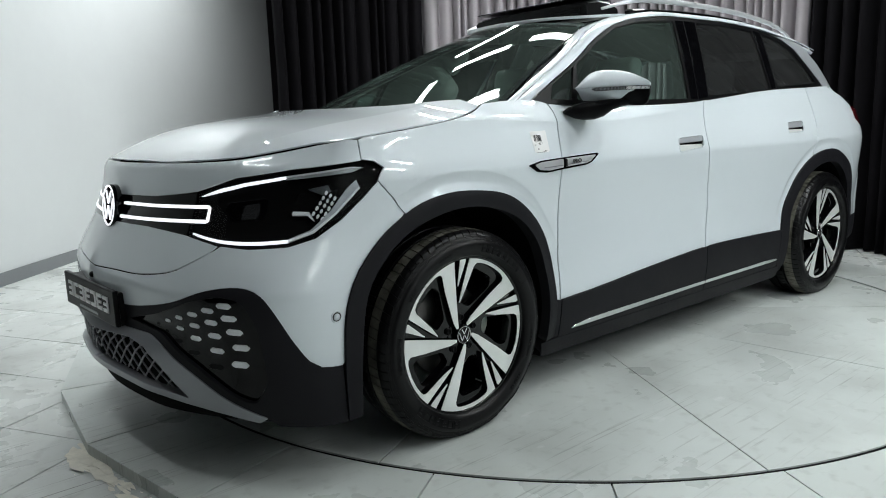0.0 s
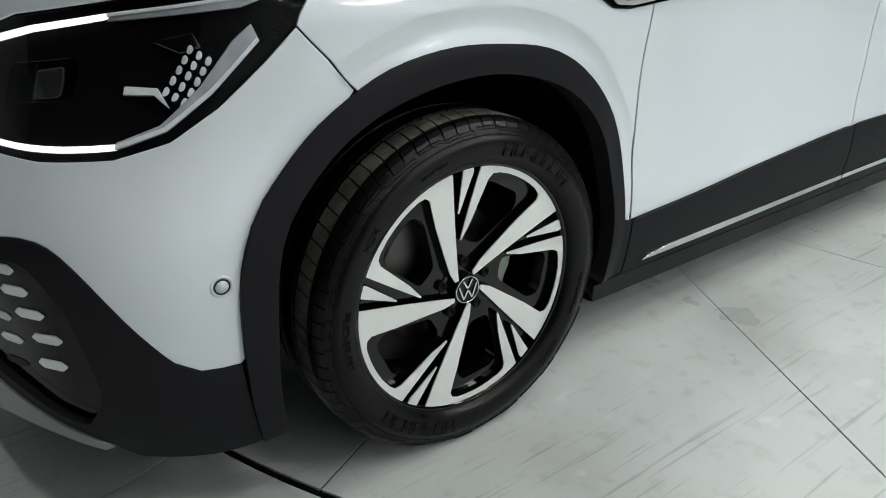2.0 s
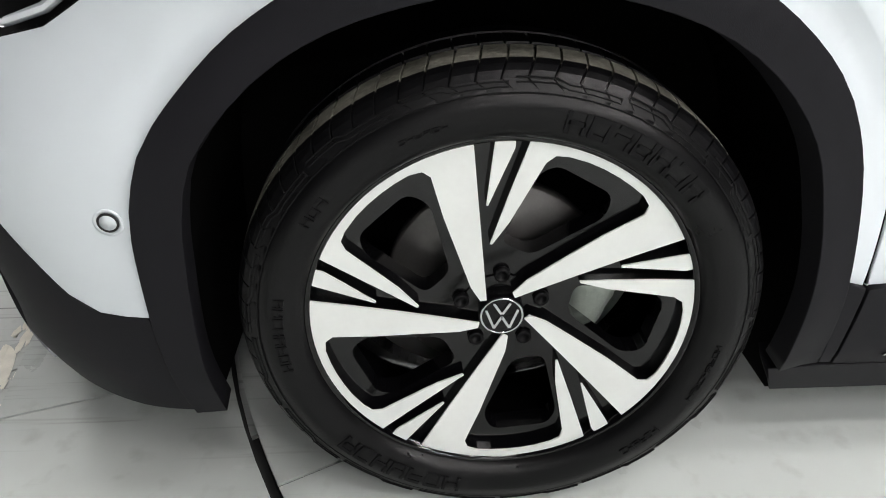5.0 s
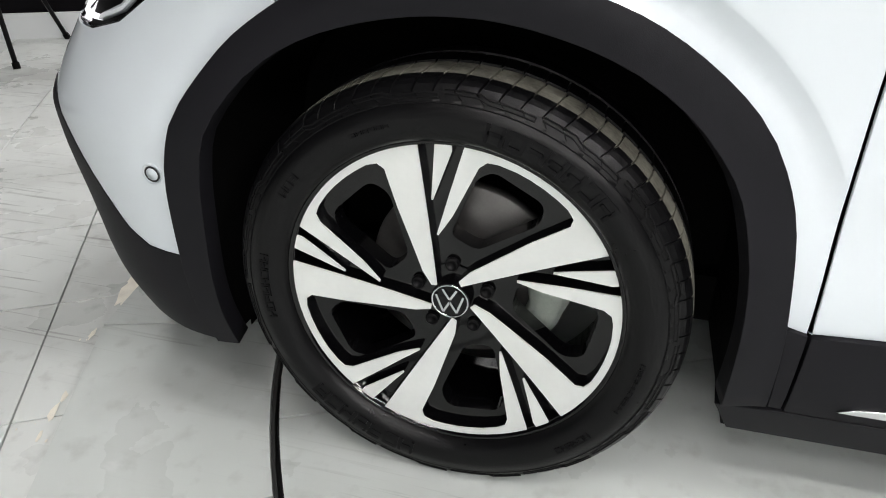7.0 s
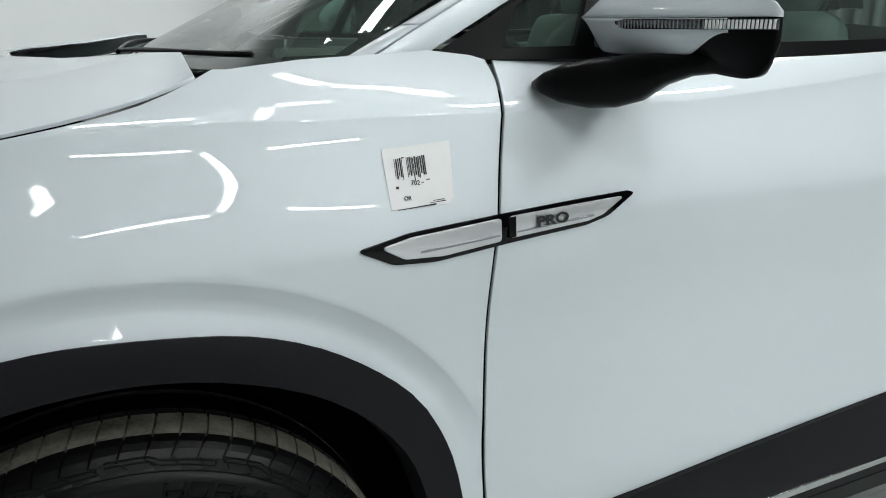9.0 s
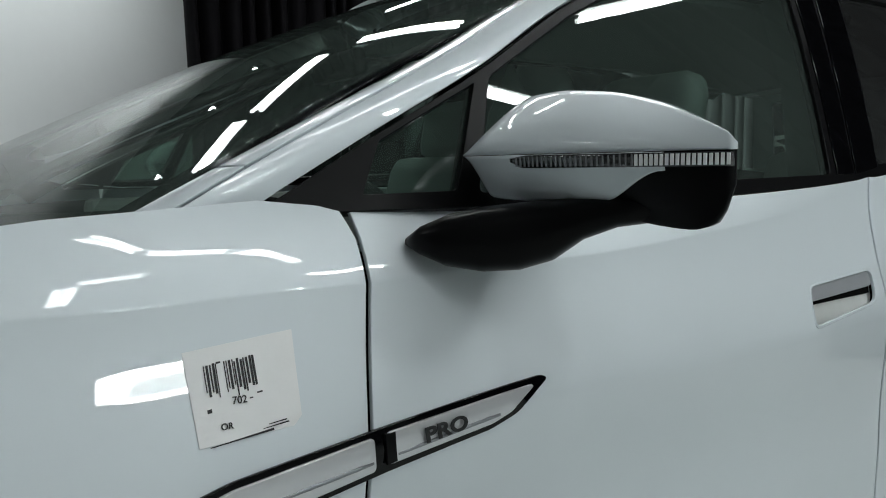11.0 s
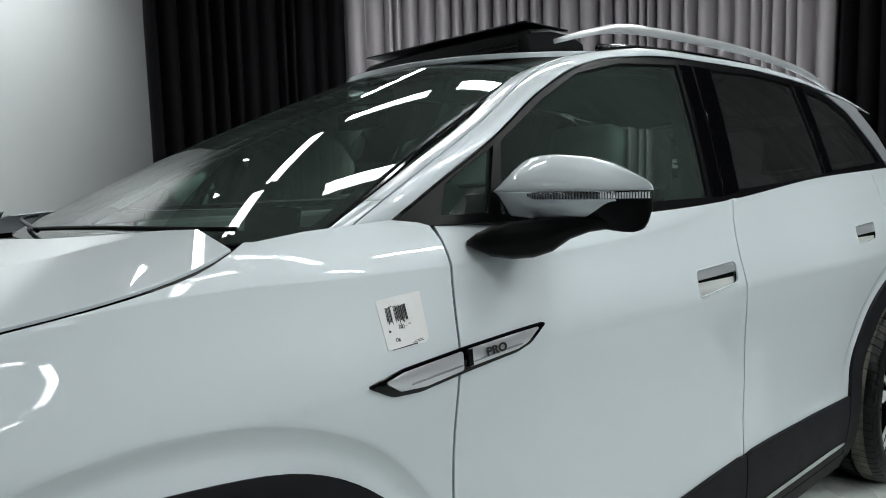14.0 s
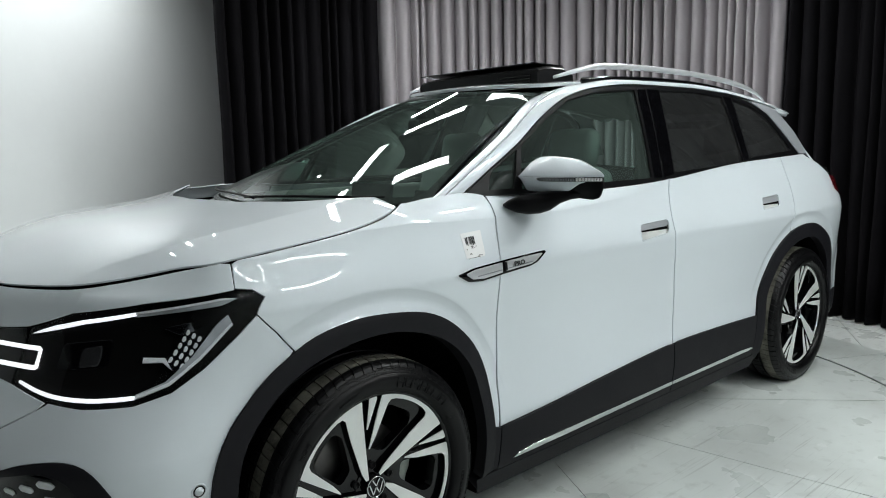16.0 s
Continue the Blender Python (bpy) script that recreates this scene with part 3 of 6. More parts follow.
def collar_board(a):
    """One board of the platform: its inner edge follows the table, its outer edge is straight."""
    bm = bmesh.new()
    n, rows = 6, []
    h = radians(7.5)
    for z in (0.0, ZF - 0.004):
        for r in (0, 1):
            row = []
            for k in range(n + 1):
                t = radians(a + 0.075 + (15 - 0.15) * k / n)
                mid = radians(a + 7.5)
                rr = R_TABLE + 0.02 if r == 0 else R_RIM * math.cos(h) / math.cos(t - mid)
                row.append(bm.verts.new((CX + rr * math.cos(t), CY + rr * math.sin(t), z)))
            rows.append(row)
    p, q, c, d = rows
    for k in range(n):
        bm.faces.new((p[k], q[k], q[k + 1], p[k + 1]))
        bm.faces.new((q[k], d[k], d[k + 1], q[k + 1]))
        bm.faces.new((p[k + 1], c[k + 1], c[k], p[k]))
    bm.faces.new((p[0], c[0], d[0], q[0]))
    bm.faces.new((p[n], q[n], d[n], c[n]))
    return bm


for k in range(24):
    part("platform_board", collar_board(182.5 + 15 * k), TABLE, platform)

# floor tiles of 0.48 m, laid at a slant to the car
TILE_TURN = radians(30)
random.seed(4)
tile_mesh, outer = None, []
for i in range(-26, 26):
    for j in range(-26, 26):
        x, y = 0.484 * (i + 0.5) - 0.885, 0.484 * (j + 0.5) + 0.387
        wx, wy = x * math.cos(TILE_TURN) - y * math.sin(TILE_TURN), x * math.sin(TILE_TURN) + y * math.cos(TILE_TURN)
        d = math.hypot(wx - CX, wy - CY)
        if d < R_RIM - 0.6:
            continue
        if not (-4.6 < wx < 5.6 and -4.4 < wy < 6.6):
            if -5.9 < wx < 6.3 and -6.9 < wy < 9.6 and wy - 1.044 * wx < 5.0 and wy - 0.381 * wx < 4.1:
                outer += [(wx + sx * math.cos(TILE_TURN) - sy * math.sin(TILE_TURN), wy + sx * math.sin(TILE_TURN) + sy * math.cos(TILE_TURN), ZF - 0.0002)
                          for sx, sy in ((-0.2395, -0.2395), (0.2395, -0.2395), (0.2395, 0.2395), (-0.2395, 0.2395))]
            continue
        if tile_mesh is None:
            bm = boxed((0, 0, 0), (0.4795, 0.4795, 0.012), bevel=0.0015)
            tile_mesh = bpy.data.meshes.new("floor_tile")
            bm.to_mesh(tile_mesh)
            bm.free()
            tile_mesh.materials.append(TILE)
        ob = new("floor_tile", tile_mesh)
        ob.parent = floor
        ob.matrix_basis = Matrix.Translation((wx, wy, ZF - 0.006 + random.uniform(-0.0006, 0.0006))) @ Matrix.Rotation(TILE_TURN, 4, "Z")
rest = mesh_object("outer_tiles", outer + [(x, y, z - 0.012) for x, y, z in outer],
                   [f for k in range(0, len(outer), 4) for f in [(k, k + 1, k + 2, k + 3)] + [(k + q, k + q + len(outer), k + (q + 1) % 4 + len(outer), k + (q + 1) % 4) for q in range(4)]], TILE, floor, "", False)
tagged(rest, kind="stuff")


def wall(name, a, b, z0, z1, mat, thick=0.12, label="", category="wall"):
    a, b = Vector((*a, 0)), Vector((*b, 0))
    d = b - a
    n = Vector((-d.y, d.x, 0)).normalized()
    c = (a + b) / 2 + n * thick / 2
    ob = part(name, boxed((c.x, c.y, (z0 + z1) / 2), (d.length, thick, z1 - z0), Matrix.Rotation(math.atan2(d.y, d.x), 4, "Z")), mat)
    return tagged(ob, label, category, kind="structure")


H = 5.0
A0, A1 = (-1.5, 3.79), (4.4, 9.949)
wall("wall_white", A0, A1, ZF, H, WALLPAINT, label="smooth unseen white wall added to bounce light onto the flank")
wall("baseboard", (A0[0] + 0.012, A0[1] - 0.012), (A1[0] + 0.012, A1[1] - 0.012), ZF, 0.06, SKIRT, 0.014, "flat grey skirting board", "skirting")
wall("wall_side", (-6.2, 2.0), A0, 0.9, H, WALLPAINT, label="white upper wall above a dark band")
wall("wall_side_low", (-6.2, 2.0), A0, ZF, 0.9, DARKCLOTH, label="black band along the foot of the side wall")
wall("baseboard_side", (-6.2, 1.97), (-1.5, 3.755), ZF, 0.12, WALLPAINT, 0.02, "white skirting board under the dark wall", "skirting")
# unseen walls added: the dark one keeps the nose grey, the white one bounces light
wall("wall_front", (-6.2, -7.2), (-6.2, 2.0), ZF, H, DARKCLOTH, label="unseen dark wall added to keep light off the nose")
wall("wall_near", (6.6, -7.2), (-6.2, -7.2), ZF, H, WALLPAINT, label="unseen white wall added to bounce light onto the flank")
wall("wall_end", (6.6, 9.9), (6.6, -7.2), ZF, H, DARKCLOTH, label="dark studio wall")
wall("wall_back", (4.4, 9.949), (6.6, 9.9), ZF, H, DARKCLOTH, label="dark studio wall")
ceiling = part("ceiling", boxed((0.2, 1.3, H + 0.06), (14, 19, 0.1)), CEILING)
tagged(ceiling, "dark painted studio ceiling", "ceiling", kind="structure")


def curtain(a0, a1, radius, mat, label, waves, seed):
    """A hanging curtain with uneven folds along an arc round the turntable."""
    rng = random.Random(seed)
    widths = [rng.uniform(0.6, 1.6) for _ in range(waves)]
    tot = sum(widths)
    rows = []
    zs = [ZF + 0.01, 0.3, 0.9, 1.6, 2.4, 3.1, H - 0.02]
    amps = [rng.uniform(0.06, 0.14) for _ in range(waves)]
    skew = [rng.uniform(-0.4, 0.4) for _ in range(waves)]
    for zi, z in enumerate(zs):
        row, s = [], 0.0
        for w in range(waves):
            for k in range(10):
                f = k / 10
                a = a0 + (a1 - a0) * (s + widths[w] * f) / tot
                g = (abs(math.sin(math.pi * f + 0.3 * skew[w] * math.sin(2 * math.pi * f))) ** 0.6 - 0.5) * -2 * amps[w] * (1.15 - 0.06 * zi)
                g += 0.012 * math.sin(3.1 * z + w * 1.7)
                rr = radius + g
                row.append((CX + rr * math.cos(radians(a)), CY + rr * math.sin(radians(a)), z))
            s += widths[w]
        rows.append(row)
    ob = loft("curtain", rows, mat, closed=False)
    m = ob.modifiers.new("cloth", "SOLIDIFY")
    m.thickness = 0.004
    return tagged(ob, label, "curtain")


# curtain joints, as angles round the turntable
curtain(87.9, 62.6, 3.42, DARKCLOTH, "black velvet curtain hanging in deep folds", 13, 1)
curtain(62.6, -1, 3.36, GREYCLOTH, "mauve-grey curtain hanging in straight folds", 34, 2)
curtain(-1, -40, 3.36, DARKCLOTH, "black velvet curtain hanging in deep folds beside the grey one", 17, 3)


TUBE_WATTS = 17.0                             # per metre


def led_tube(a, b, output, z=3.05, shield=False):
    """A lit tube lamp in a slim black housing, hung under the ceiling; shield: with an added black board towards the
    car, to keep the lamp out of reflections.
    """
    a, b = Vector((*a, z)), Vector((*b, z))
    d = b - a
    rot = Matrix.Rotation(math.atan2(d.y, d.x), 4, "Z")
    c = (a + b) / 2
    lamp = part("tube_lamp", boxed((c.x, c.y, z + 0.03), (d.length, 0.13, 0.05), rot, 0.006), TUBEBODY)
    for off in (-0.034, 0.034):
        part("diffuser", boxed(Vector((c.x, c.y, z)) + rot @ Vector((0, off, 0)), (d.length - 0.02, 0.03, 0.02), rot, 0.006), TUBE, lamp, "glowing white diffuser")
    if shield:
        part("shield", boxed(Vector((c.x, c.y, z - 0.075)) + rot @ Vector((0, -0.075, 0)), (d.length + 0.04, 0.01, 0.26), rot), TUBEBODY, lamp, "added black board that keeps the lamp out of reflections")
    glow = bpy.data.lights.new("tube_light", "AREA")
    glow.shape, glow.size, glow.size_y, glow.energy, glow.color = "RECTANGLE", d.length - 0.04, 0.085, TUBE_WATTS * output * d.length, (0.95, 1.0, 0.99)
    ob = new("tube_light", glow)
    ob.matrix_basis = Matrix.Translation((c.x, c.y, z - 0.013)) @ rot
    for f in (0.15, 0.85):
        p = a + d * f
        part("hanger", boxed((p.x, p.y, (z + 0.05 + H) / 2), (0.006, 0.006, H - z - 0.05)), TUBEBODY, lamp)
    return tagged(lamp, "lit white tube lamp in a black housing", "lamp", "ceiling tubes")


# crooked rows of double tubes over the car and over the side where the camera goes, others added as fill, as along the
# white wall; the last number is their output
TUBES = [((0.45, 2.08), (0.8, 2.3), 0.45), ((0.88, 2.28), (1.48, 2.6), 0.5), ((1.68, 2.52), (2.06, 1.95), 0.8), ((2.2, 1.8), (2.6, 0.95), 0.8), ((0.95, 1.68), (1.35, 1.3), 0.4),
         ((-0.2, -1.36), (0.46, -1.52), 0.65), ((0.94, -1.1), (1.02, -1.7), 0.35), ((0.76, -2.02), (0.5, -2.9), 0.4),
         ((0.84, -0.12), (1.12, -0.42), 0.3), ((1.17, -0.45), (1.6, -0.48), 0.5), ((1.65, -0.5), (2.1, -0.85), 0.6), ((1.28, -0.92), (0.96, -1.02), 0.2), ((2.4, -1.28), (3.1, -1.46), 1.4),
         # all but the first here are added fill for flank and curtain
         ((2.75, -0.68), (3.4, -0.38), 1.1), ((2.7, -2.2), (3.5, -3.0), 2.2), ((1.7, -3.4), (2.7, -3.7), 2.0), ((3.2, 0.6), (3.6, 1.3), 2.4), ((2.9, 2.6), (2.2, 3.1), 2.4),
         # the last one here is added fill for the flank
         ((-0.8, -5.3), (-0.1, -4.75), 0.3), ((0.0, -4.65), (0.6, -4.25), 0.4), ((0.72, -4.22), (1.1, -4.6), 0.4), ((1.12, -4.75), (0.95, -5.6), 0.4), ((0.85, -5.85), (-0.5, -6.5), 0.4), ((1.9, -5.2), (3.2, -4.8), 1.2),
         # row added to brighten the white wall
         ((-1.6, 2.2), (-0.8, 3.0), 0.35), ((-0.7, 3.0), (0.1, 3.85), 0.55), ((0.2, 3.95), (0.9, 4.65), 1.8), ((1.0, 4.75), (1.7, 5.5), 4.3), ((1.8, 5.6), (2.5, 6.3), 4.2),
         # added to brighten the floor ahead of the nose
         ((-1.6, 0.3), (-1.75, 1.5), 0.48)]
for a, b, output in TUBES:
    # the added wall row hangs higher, boarded off from the car's reflections
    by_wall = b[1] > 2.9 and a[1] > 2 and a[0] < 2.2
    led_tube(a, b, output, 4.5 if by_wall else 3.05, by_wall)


# chips of cream paint where boards and floor meet
random.seed(11)
chips = bmesh.new()
for k in range(110):
    corner = random.random()
    a = radians(182.0 + abs(random.gauss(0, 4.0)) if corner < 0.6 else random.gauss(182.0, 0.8) if corner < 0.75 else random.uniform(180, 206))
    rr = 2.605 + abs(random.gauss(0, 0.035))
    x, y, s = CX + rr * math.cos(a), CY + rr * math.sin(a), random.choice((0.003, 0.006, 0.012, 0.02, 0.032)) * random.uniform(0.7, 1.3) * (1.0 if corner < 0.75 else 0.4)
    n = random.randint(7, 13)
    t0 = a + math.pi / 2
    ring = []
    for i in range(n):
        t = 2 * math.pi * i / n
        dx, dy = s * random.uniform(0.6, 1.9) * math.cos(t) * 1.6, s * random.uniform(0.3, 0.9) * math.sin(t)
        ring.append(chips.verts.new((x + dx * math.cos(t0) - dy * math.sin(t0), y + dx * math.sin(t0) + dy * math.cos(t0), ZF + 0.0016 + 0.00004 * k)))
    chips.faces.new(ring)
    low = bmesh.ops.extrude_face_region(chips, geom=[chips.faces[:][-1]])
    bmesh.ops.translate(chips, vec=(0, 0, 0.0006), verts=[v for v in low["geom"] if isinstance(v, bmesh.types.BMVert)])
bmesh.ops.recalc_face_normals(chips, faces=chips.faces)
tagged(part("paint_chips", chips, CHIP), "flaked cream paint on the floor along the platform edge", "paint chips", kind="stuff")

# ---- the car ----
car = empty("car", (0, 0, 0))
tagged(car, "pearl white electric family car with black wheel-arch cladding on a turntable", "car")

ARCH_OUT = [(-0.496, 0.185), (-0.498, 0.3), (-0.497, 0.393), (-0.488, 0.52), (-0.47, 0.602), (-0.435, 0.677), (-0.352, 0.764), (-0.27, 0.82), (-0.184, 0.862), (-0.082, 0.883), (0.018, 0.885), (0.155, 0.869), (0.25, 0.838),
            (0.334, 0.786), (0.41, 0.716), (0.458, 0.642), (0.49, 0.55), (0.506, 0.405)]
ARCH_IN = [(-0.444, 0.19), (-0.447, 0.314), (-0.437, 0.45), (-0.424, 0.55), (-0.399, 0.63), (-0.345, 0.7), (-0.276, 0.757), (-0.18, 0.803), (-0.05, 0.831), (0.085, 0.828), (0.22, 0.789), (0.32, 0.724), (0.395, 0.632), (0.43, 0.535), (0.446, 0.42), (0.444, 0.245)]
REAR_OUT = [(2.456, 0.25), (2.467, 0.455), (2.503, 0.618), (2.64, 0.785), (2.835, 0.875), (3.09, 0.876), (3.35, 0.75), (3.47, 0.58), (3.5, 0.4), (3.5, 0.25)]
REAR_IN = [(2.53, 0.2), (2.545, 0.448), (2.575, 0.58), (2.68, 0.725), (2.85, 0.805), (3.07, 0.805), (3.26, 0.695), (3.365, 0.54), (3.395, 0.4), (3.4, 0.2)]
arch_out, arch_in = curve_points(ARCH_OUT, 0.03), curve_points(ARCH_IN, 0.03)
rear_out, rear_in = curve_points(REAR_OUT, 0.03), curve_points(REAR_IN, 0.03)


def clip(points, x0=-9, x1=9, z0=-9, z1=9):
    return [p for p in points if x0 <= p[0] <= x1 and z0 <= p[1] <= z1]


# shut lines, from the top down
DOOR_GAP = curve_points([(0.603, 1.186), (0.597, 1.11), (0.568, 0.98), (0.554, 0.85), (0.549, 0.7), (0.546, 0.55), (0.543, 0.394)], 0.03)
MID_GAP = curve_points([(1.742, 1.19), (1.7, 1.09), (1.674, 0.98), (1.69, 0.8), (1.69, 0.65), (1.66, 0.461)], 0.03)
BELT = curve_points([(0.181, 1.186), (0.501, 1.184), (1.019, 1.173), (1.357, 1.172), (1.74, 1.187), (2.336, 1.236), (2.713, 1.253), (3.15, 1.268)], 0.03)
GAP = 0.0042
hoodline = [(U0 + (0.188 - U0) * k / 60, spline(HOODLINE, U0 + (0.188 - U0) * k / 60)) for k in range(61)]
lamp_gap = [(-0.25, 0.836), (-0.297, 0.892), (-0.335, 0.93), (-0.354, 0.95)]


def shifted(points, dx, dz=0.0):
    return [(p[0] + dx, p[1] + dz) for p in points]


# black sheet set behind the panels in place of the shade in the gaps
panel("inner_structure", body, [[(U0, 0.2), (-0.47, 0.2)] + clip(arch_out, z0=0.3) + [(0.55, 0.2), (2.44, 0.2)] + clip(rear_out, z0=0.3) + [(3.5, 0.2), (4.6, 0.2), (4.6, 1.1), (3.4, 1.2), (2.5, 1.2), (1.65, 1.16), (0.5, 1.16), (0.15, 1.14)]
      + [(u, z - 0.02) for u, z in hoodline[::-1] if u < 0.1]], UNDER, car, 0.06, 0.002, -0.022)

# soft feature lines: the shoulder crease and the ring round each arch, as pairs close together
FEATURES = []
for d in (-0.010, -0.0018, 0.0018, 0.010):
    FEATURES.append([(0.015 * k - 0.4, spline(CREASE, 0.015 * k - 0.4) + d) for k in range(150)])
for hx in (0.0, 2.967):
    for r in (0.52, 0.545, 0.565, 0.578, 0.5855, 0.5885, 0.596, 0.61):
        FEATURES.append([(hx + (r + 0.012 * smooth(0.0, 0.4, r * math.cos(math.pi * k / 110))) * math.cos(math.pi * k / 110), 0.37 + (r + 0.012 * smooth(0.0, 0.4, r * math.cos(math.pi * k / 110))) * math.sin(math.pi * k / 110)) for k in range(3, 108)])

# front wings
fender = ([(-0.408 + GAP, 1.077)] + shifted(clip(hoodline, x0=-0.4), 0.001, -GAP) + [(0.205, 1.186), (0.3, 1.194), (0.5, 1.2), (0.592, 1.188)]
          + shifted(DOOR_GAP, -GAP)[1:] + clip(arch_out[::-1], z0=0.404, x0=-0.248) + shifted(lamp_gap, GAP) + [(-0.342, 0.965), (-0.321, 0.99), (-0.355, 1.013), (-0.403, 1.019)])
panel("front_wing", body, [fender], PAINT, car, 0.018, 0.005, lines=FEATURES)

# doors
CLAD_TOP = curve_points([(0.543, 0.396), (0.82, 0.411), (1.17, 0.438), (1.66, 0.465), (2.1, 0.462), (2.475, 0.45)], 0.04)
front_door = shifted(DOOR_GAP, GAP) + clip(CLAD_TOP, x1=1.64) + shifted(MID_GAP[::-1], -GAP) + clip(BELT[::-1], x0=0.615, x1=1.725)
HANDLE_F = rounded([(1.41, 0.949), (1.632, 0.966), (1.645, 1.022), (1.423, 1.014)], 0.02)
HANDLE_R = rounded([(2.479, 1.001), (2.67, 1.011), (2.686, 1.068), (2.497, 1.061)], 0.02)
doors_f = panel("front_door", body, [front_door, HANDLE_F], PAINT, car, 0.025, 0.005, lines=FEATURES)
rear_edge = curve_points([(2.848, 1.257), (2.861, 1.126), (2.83, 0.989), (2.776, 0.867)], 0.03)
rear_door = (shifted(MID_GAP, GAP) + clip(CLAD_TOP, x0=1.68) + [p for p in rear_out if p[0] < 2.775 and p[1] > 0.46] + shifted(rear_edge[::-1], -GAP)
             + clip(BELT[::-1], x0=1.76, x1=2.83))
doors_r = panel("rear_door", body, [rear_door, HANDLE_R], PAINT, car, 0.025, 0.005, lines=FEATURES)
quarter = (shifted(rear_edge, GAP) + [p for p in rear_out if p[0] > 2.79 and p[1] > 0.42] + [(3.6, 0.42), (3.9, 0.42), (3.95, 0.98), (3.62, 0.98), (3.46, 1.05), (3.42, 1.15)]
           + [(3.3, 1.21), (3.18, 1.25)] + clip(BELT[::-1], x0=2.87, x1=3.14))
panel("quarter_panel", body, [quarter], PAINT, car, 0.03, 0.005, lines=FEATURES)
panel("tail_light", body, [rounded([(3.435, 1.06), (3.63, 0.99), (4.2, 0.99), (4.2, 1.06), (3.7, 1.1), (3.43, 1.14)], 0.02)], TAILRED, car, 0.04, 0.02, label="dark red wrap-round tail light")
panel("tailgate", body, [[(3.97, 0.42), (4.6, 0.42), (4.6, 1.17), (3.8, 1.17), (3.72, 1.11), (4.22, 1.07), (4.22, 0.98), (3.97, 0.98)]], PAINT, car, 0.05, 0.014)
panel("rear_bumper", body, [[(3.5, 0.25), (4.6, 0.25), (4.6, 0.41), (3.5, 0.41)]], CLAD, car, 0.05, 0.014)

# front end
nose = [(U0, 1.014)] + shifted(clip(hoodline, x0=U0 + 0.01, x1=-0.42), 0, -0.004) + [(-0.412, 1.077), (-0.408, 1.016), (-0.451, 1.013), (-0.703, 0.998), (-0.919, 0.975), (-1.0, 0.95), (-1.07, 0.932), (-1.14, 0.924), (-1.3, 0.911), (U0, 0.903)]
panel("nose_panel", body, [nose], PAINT, car, 0.025, 0.005)
LAMP = rounded([(-1.066, 0.923), (-0.99, 0.946), (-0.919, 0.968), (-0.703, 0.992), (-0.451, 1.006), (-0.36, 1.008), (-0.326, 0.99), (-0.347, 0.958), (-0.418, 0.9), (-0.507, 0.837), (-0.589, 0.792),
                (-0.676, 0.772), (-0.808, 0.769), (-0.936, 0.776), (-1.066, 0.799)], 0.02)
BAR = [(U0, 0.9), (-1.3, 0.908), (-1.14, 0.919), (-1.07, 0.926), (-1.07, 0.799), (-1.14, 0.805), (-1.3, 0.811), (U0, 0.811)]
shield = curve_points([(U0, 0.655), (-1.446, 0.662), (-1.25, 0.667), (-1.08, 0.689), (-0.99, 0.727), (-0.92, 0.768)], 0.03)
panel("shield_panel", body, [[(U0, 0.809), (-1.3, 0.812), (-1.14, 0.801), (-1.066, 0.795), (-0.928, 0.772)] + shifted(shield[::-1], 0, 0.003)[1:]], PAINT, car, 0.025, 0.005)
BLACK_TOP = curve_points([(U0, 0.548), (-1.45, 0.55), (-1.266, 0.562), (-1.051, 0.601), (-0.913, 0.649), (-0.799, 0.663), (-0.725, 0.638), (-0.682, 0.575), (-0.643, 0.488), (-0.605, 0.42), (-0.568, 0.392), (-0.505, 0.384)], 0.025)
bumper = (shifted(shield, 0, -0.003) + [(-0.912, 0.771), (-0.808, 0.764), (-0.676, 0.767), (-0.587, 0.787), (-0.503, 0.832), (-0.414, 0.895), (-0.352, 0.945)] + shifted(lamp_gap[::-1], -GAP)[1:]
          + [p for p in arch_out[::-1] if p[0] < -0.252 and p[1] > 0.39] + BLACK_TOP[::-1])
panel("front_bumper", body, [bumper], PAINT, car, 0.025, 0.005)
SKID_TOP = curve_points([(U0, 0.47), (-1.273, 0.478), (-1.15, 0.47), (-1.023, 0.4), (-0.903, 0.308), (-0.83, 0.27), (-0.77, 0.238)], 0.03)
lower_black = shifted(BLACK_TOP, 0, -0.003) + [(-0.497, 0.18), (-0.6, 0.185), (-0.74, 0.205)] + shifted(SKID_TOP[::-1], 0, 0.003)
SIDE_INTAKE = rounded([(-1.33, 0.51), (-1.13, 0.555), (-0.96, 0.615), (-0.86, 0.638), (-0.78, 0.625), (-0.74, 0.54), (-0.735, 0.36), (-0.79, 0.285), (-0.87, 0.315), (-1.0, 0.42), (-1.12, 0.49)], 0.03)
lower = panel("bumper_cladding", body, [lower_black, SIDE_INTAKE], CLAD, car, 0.025, 0.03, 0.002, "grey-black moulded bumper cladding")
intakes = panel("side_intake", body, [SIDE_INTAKE], GLOSS, car, 0.03, 0.004, -0.012, "gloss black intake panel")
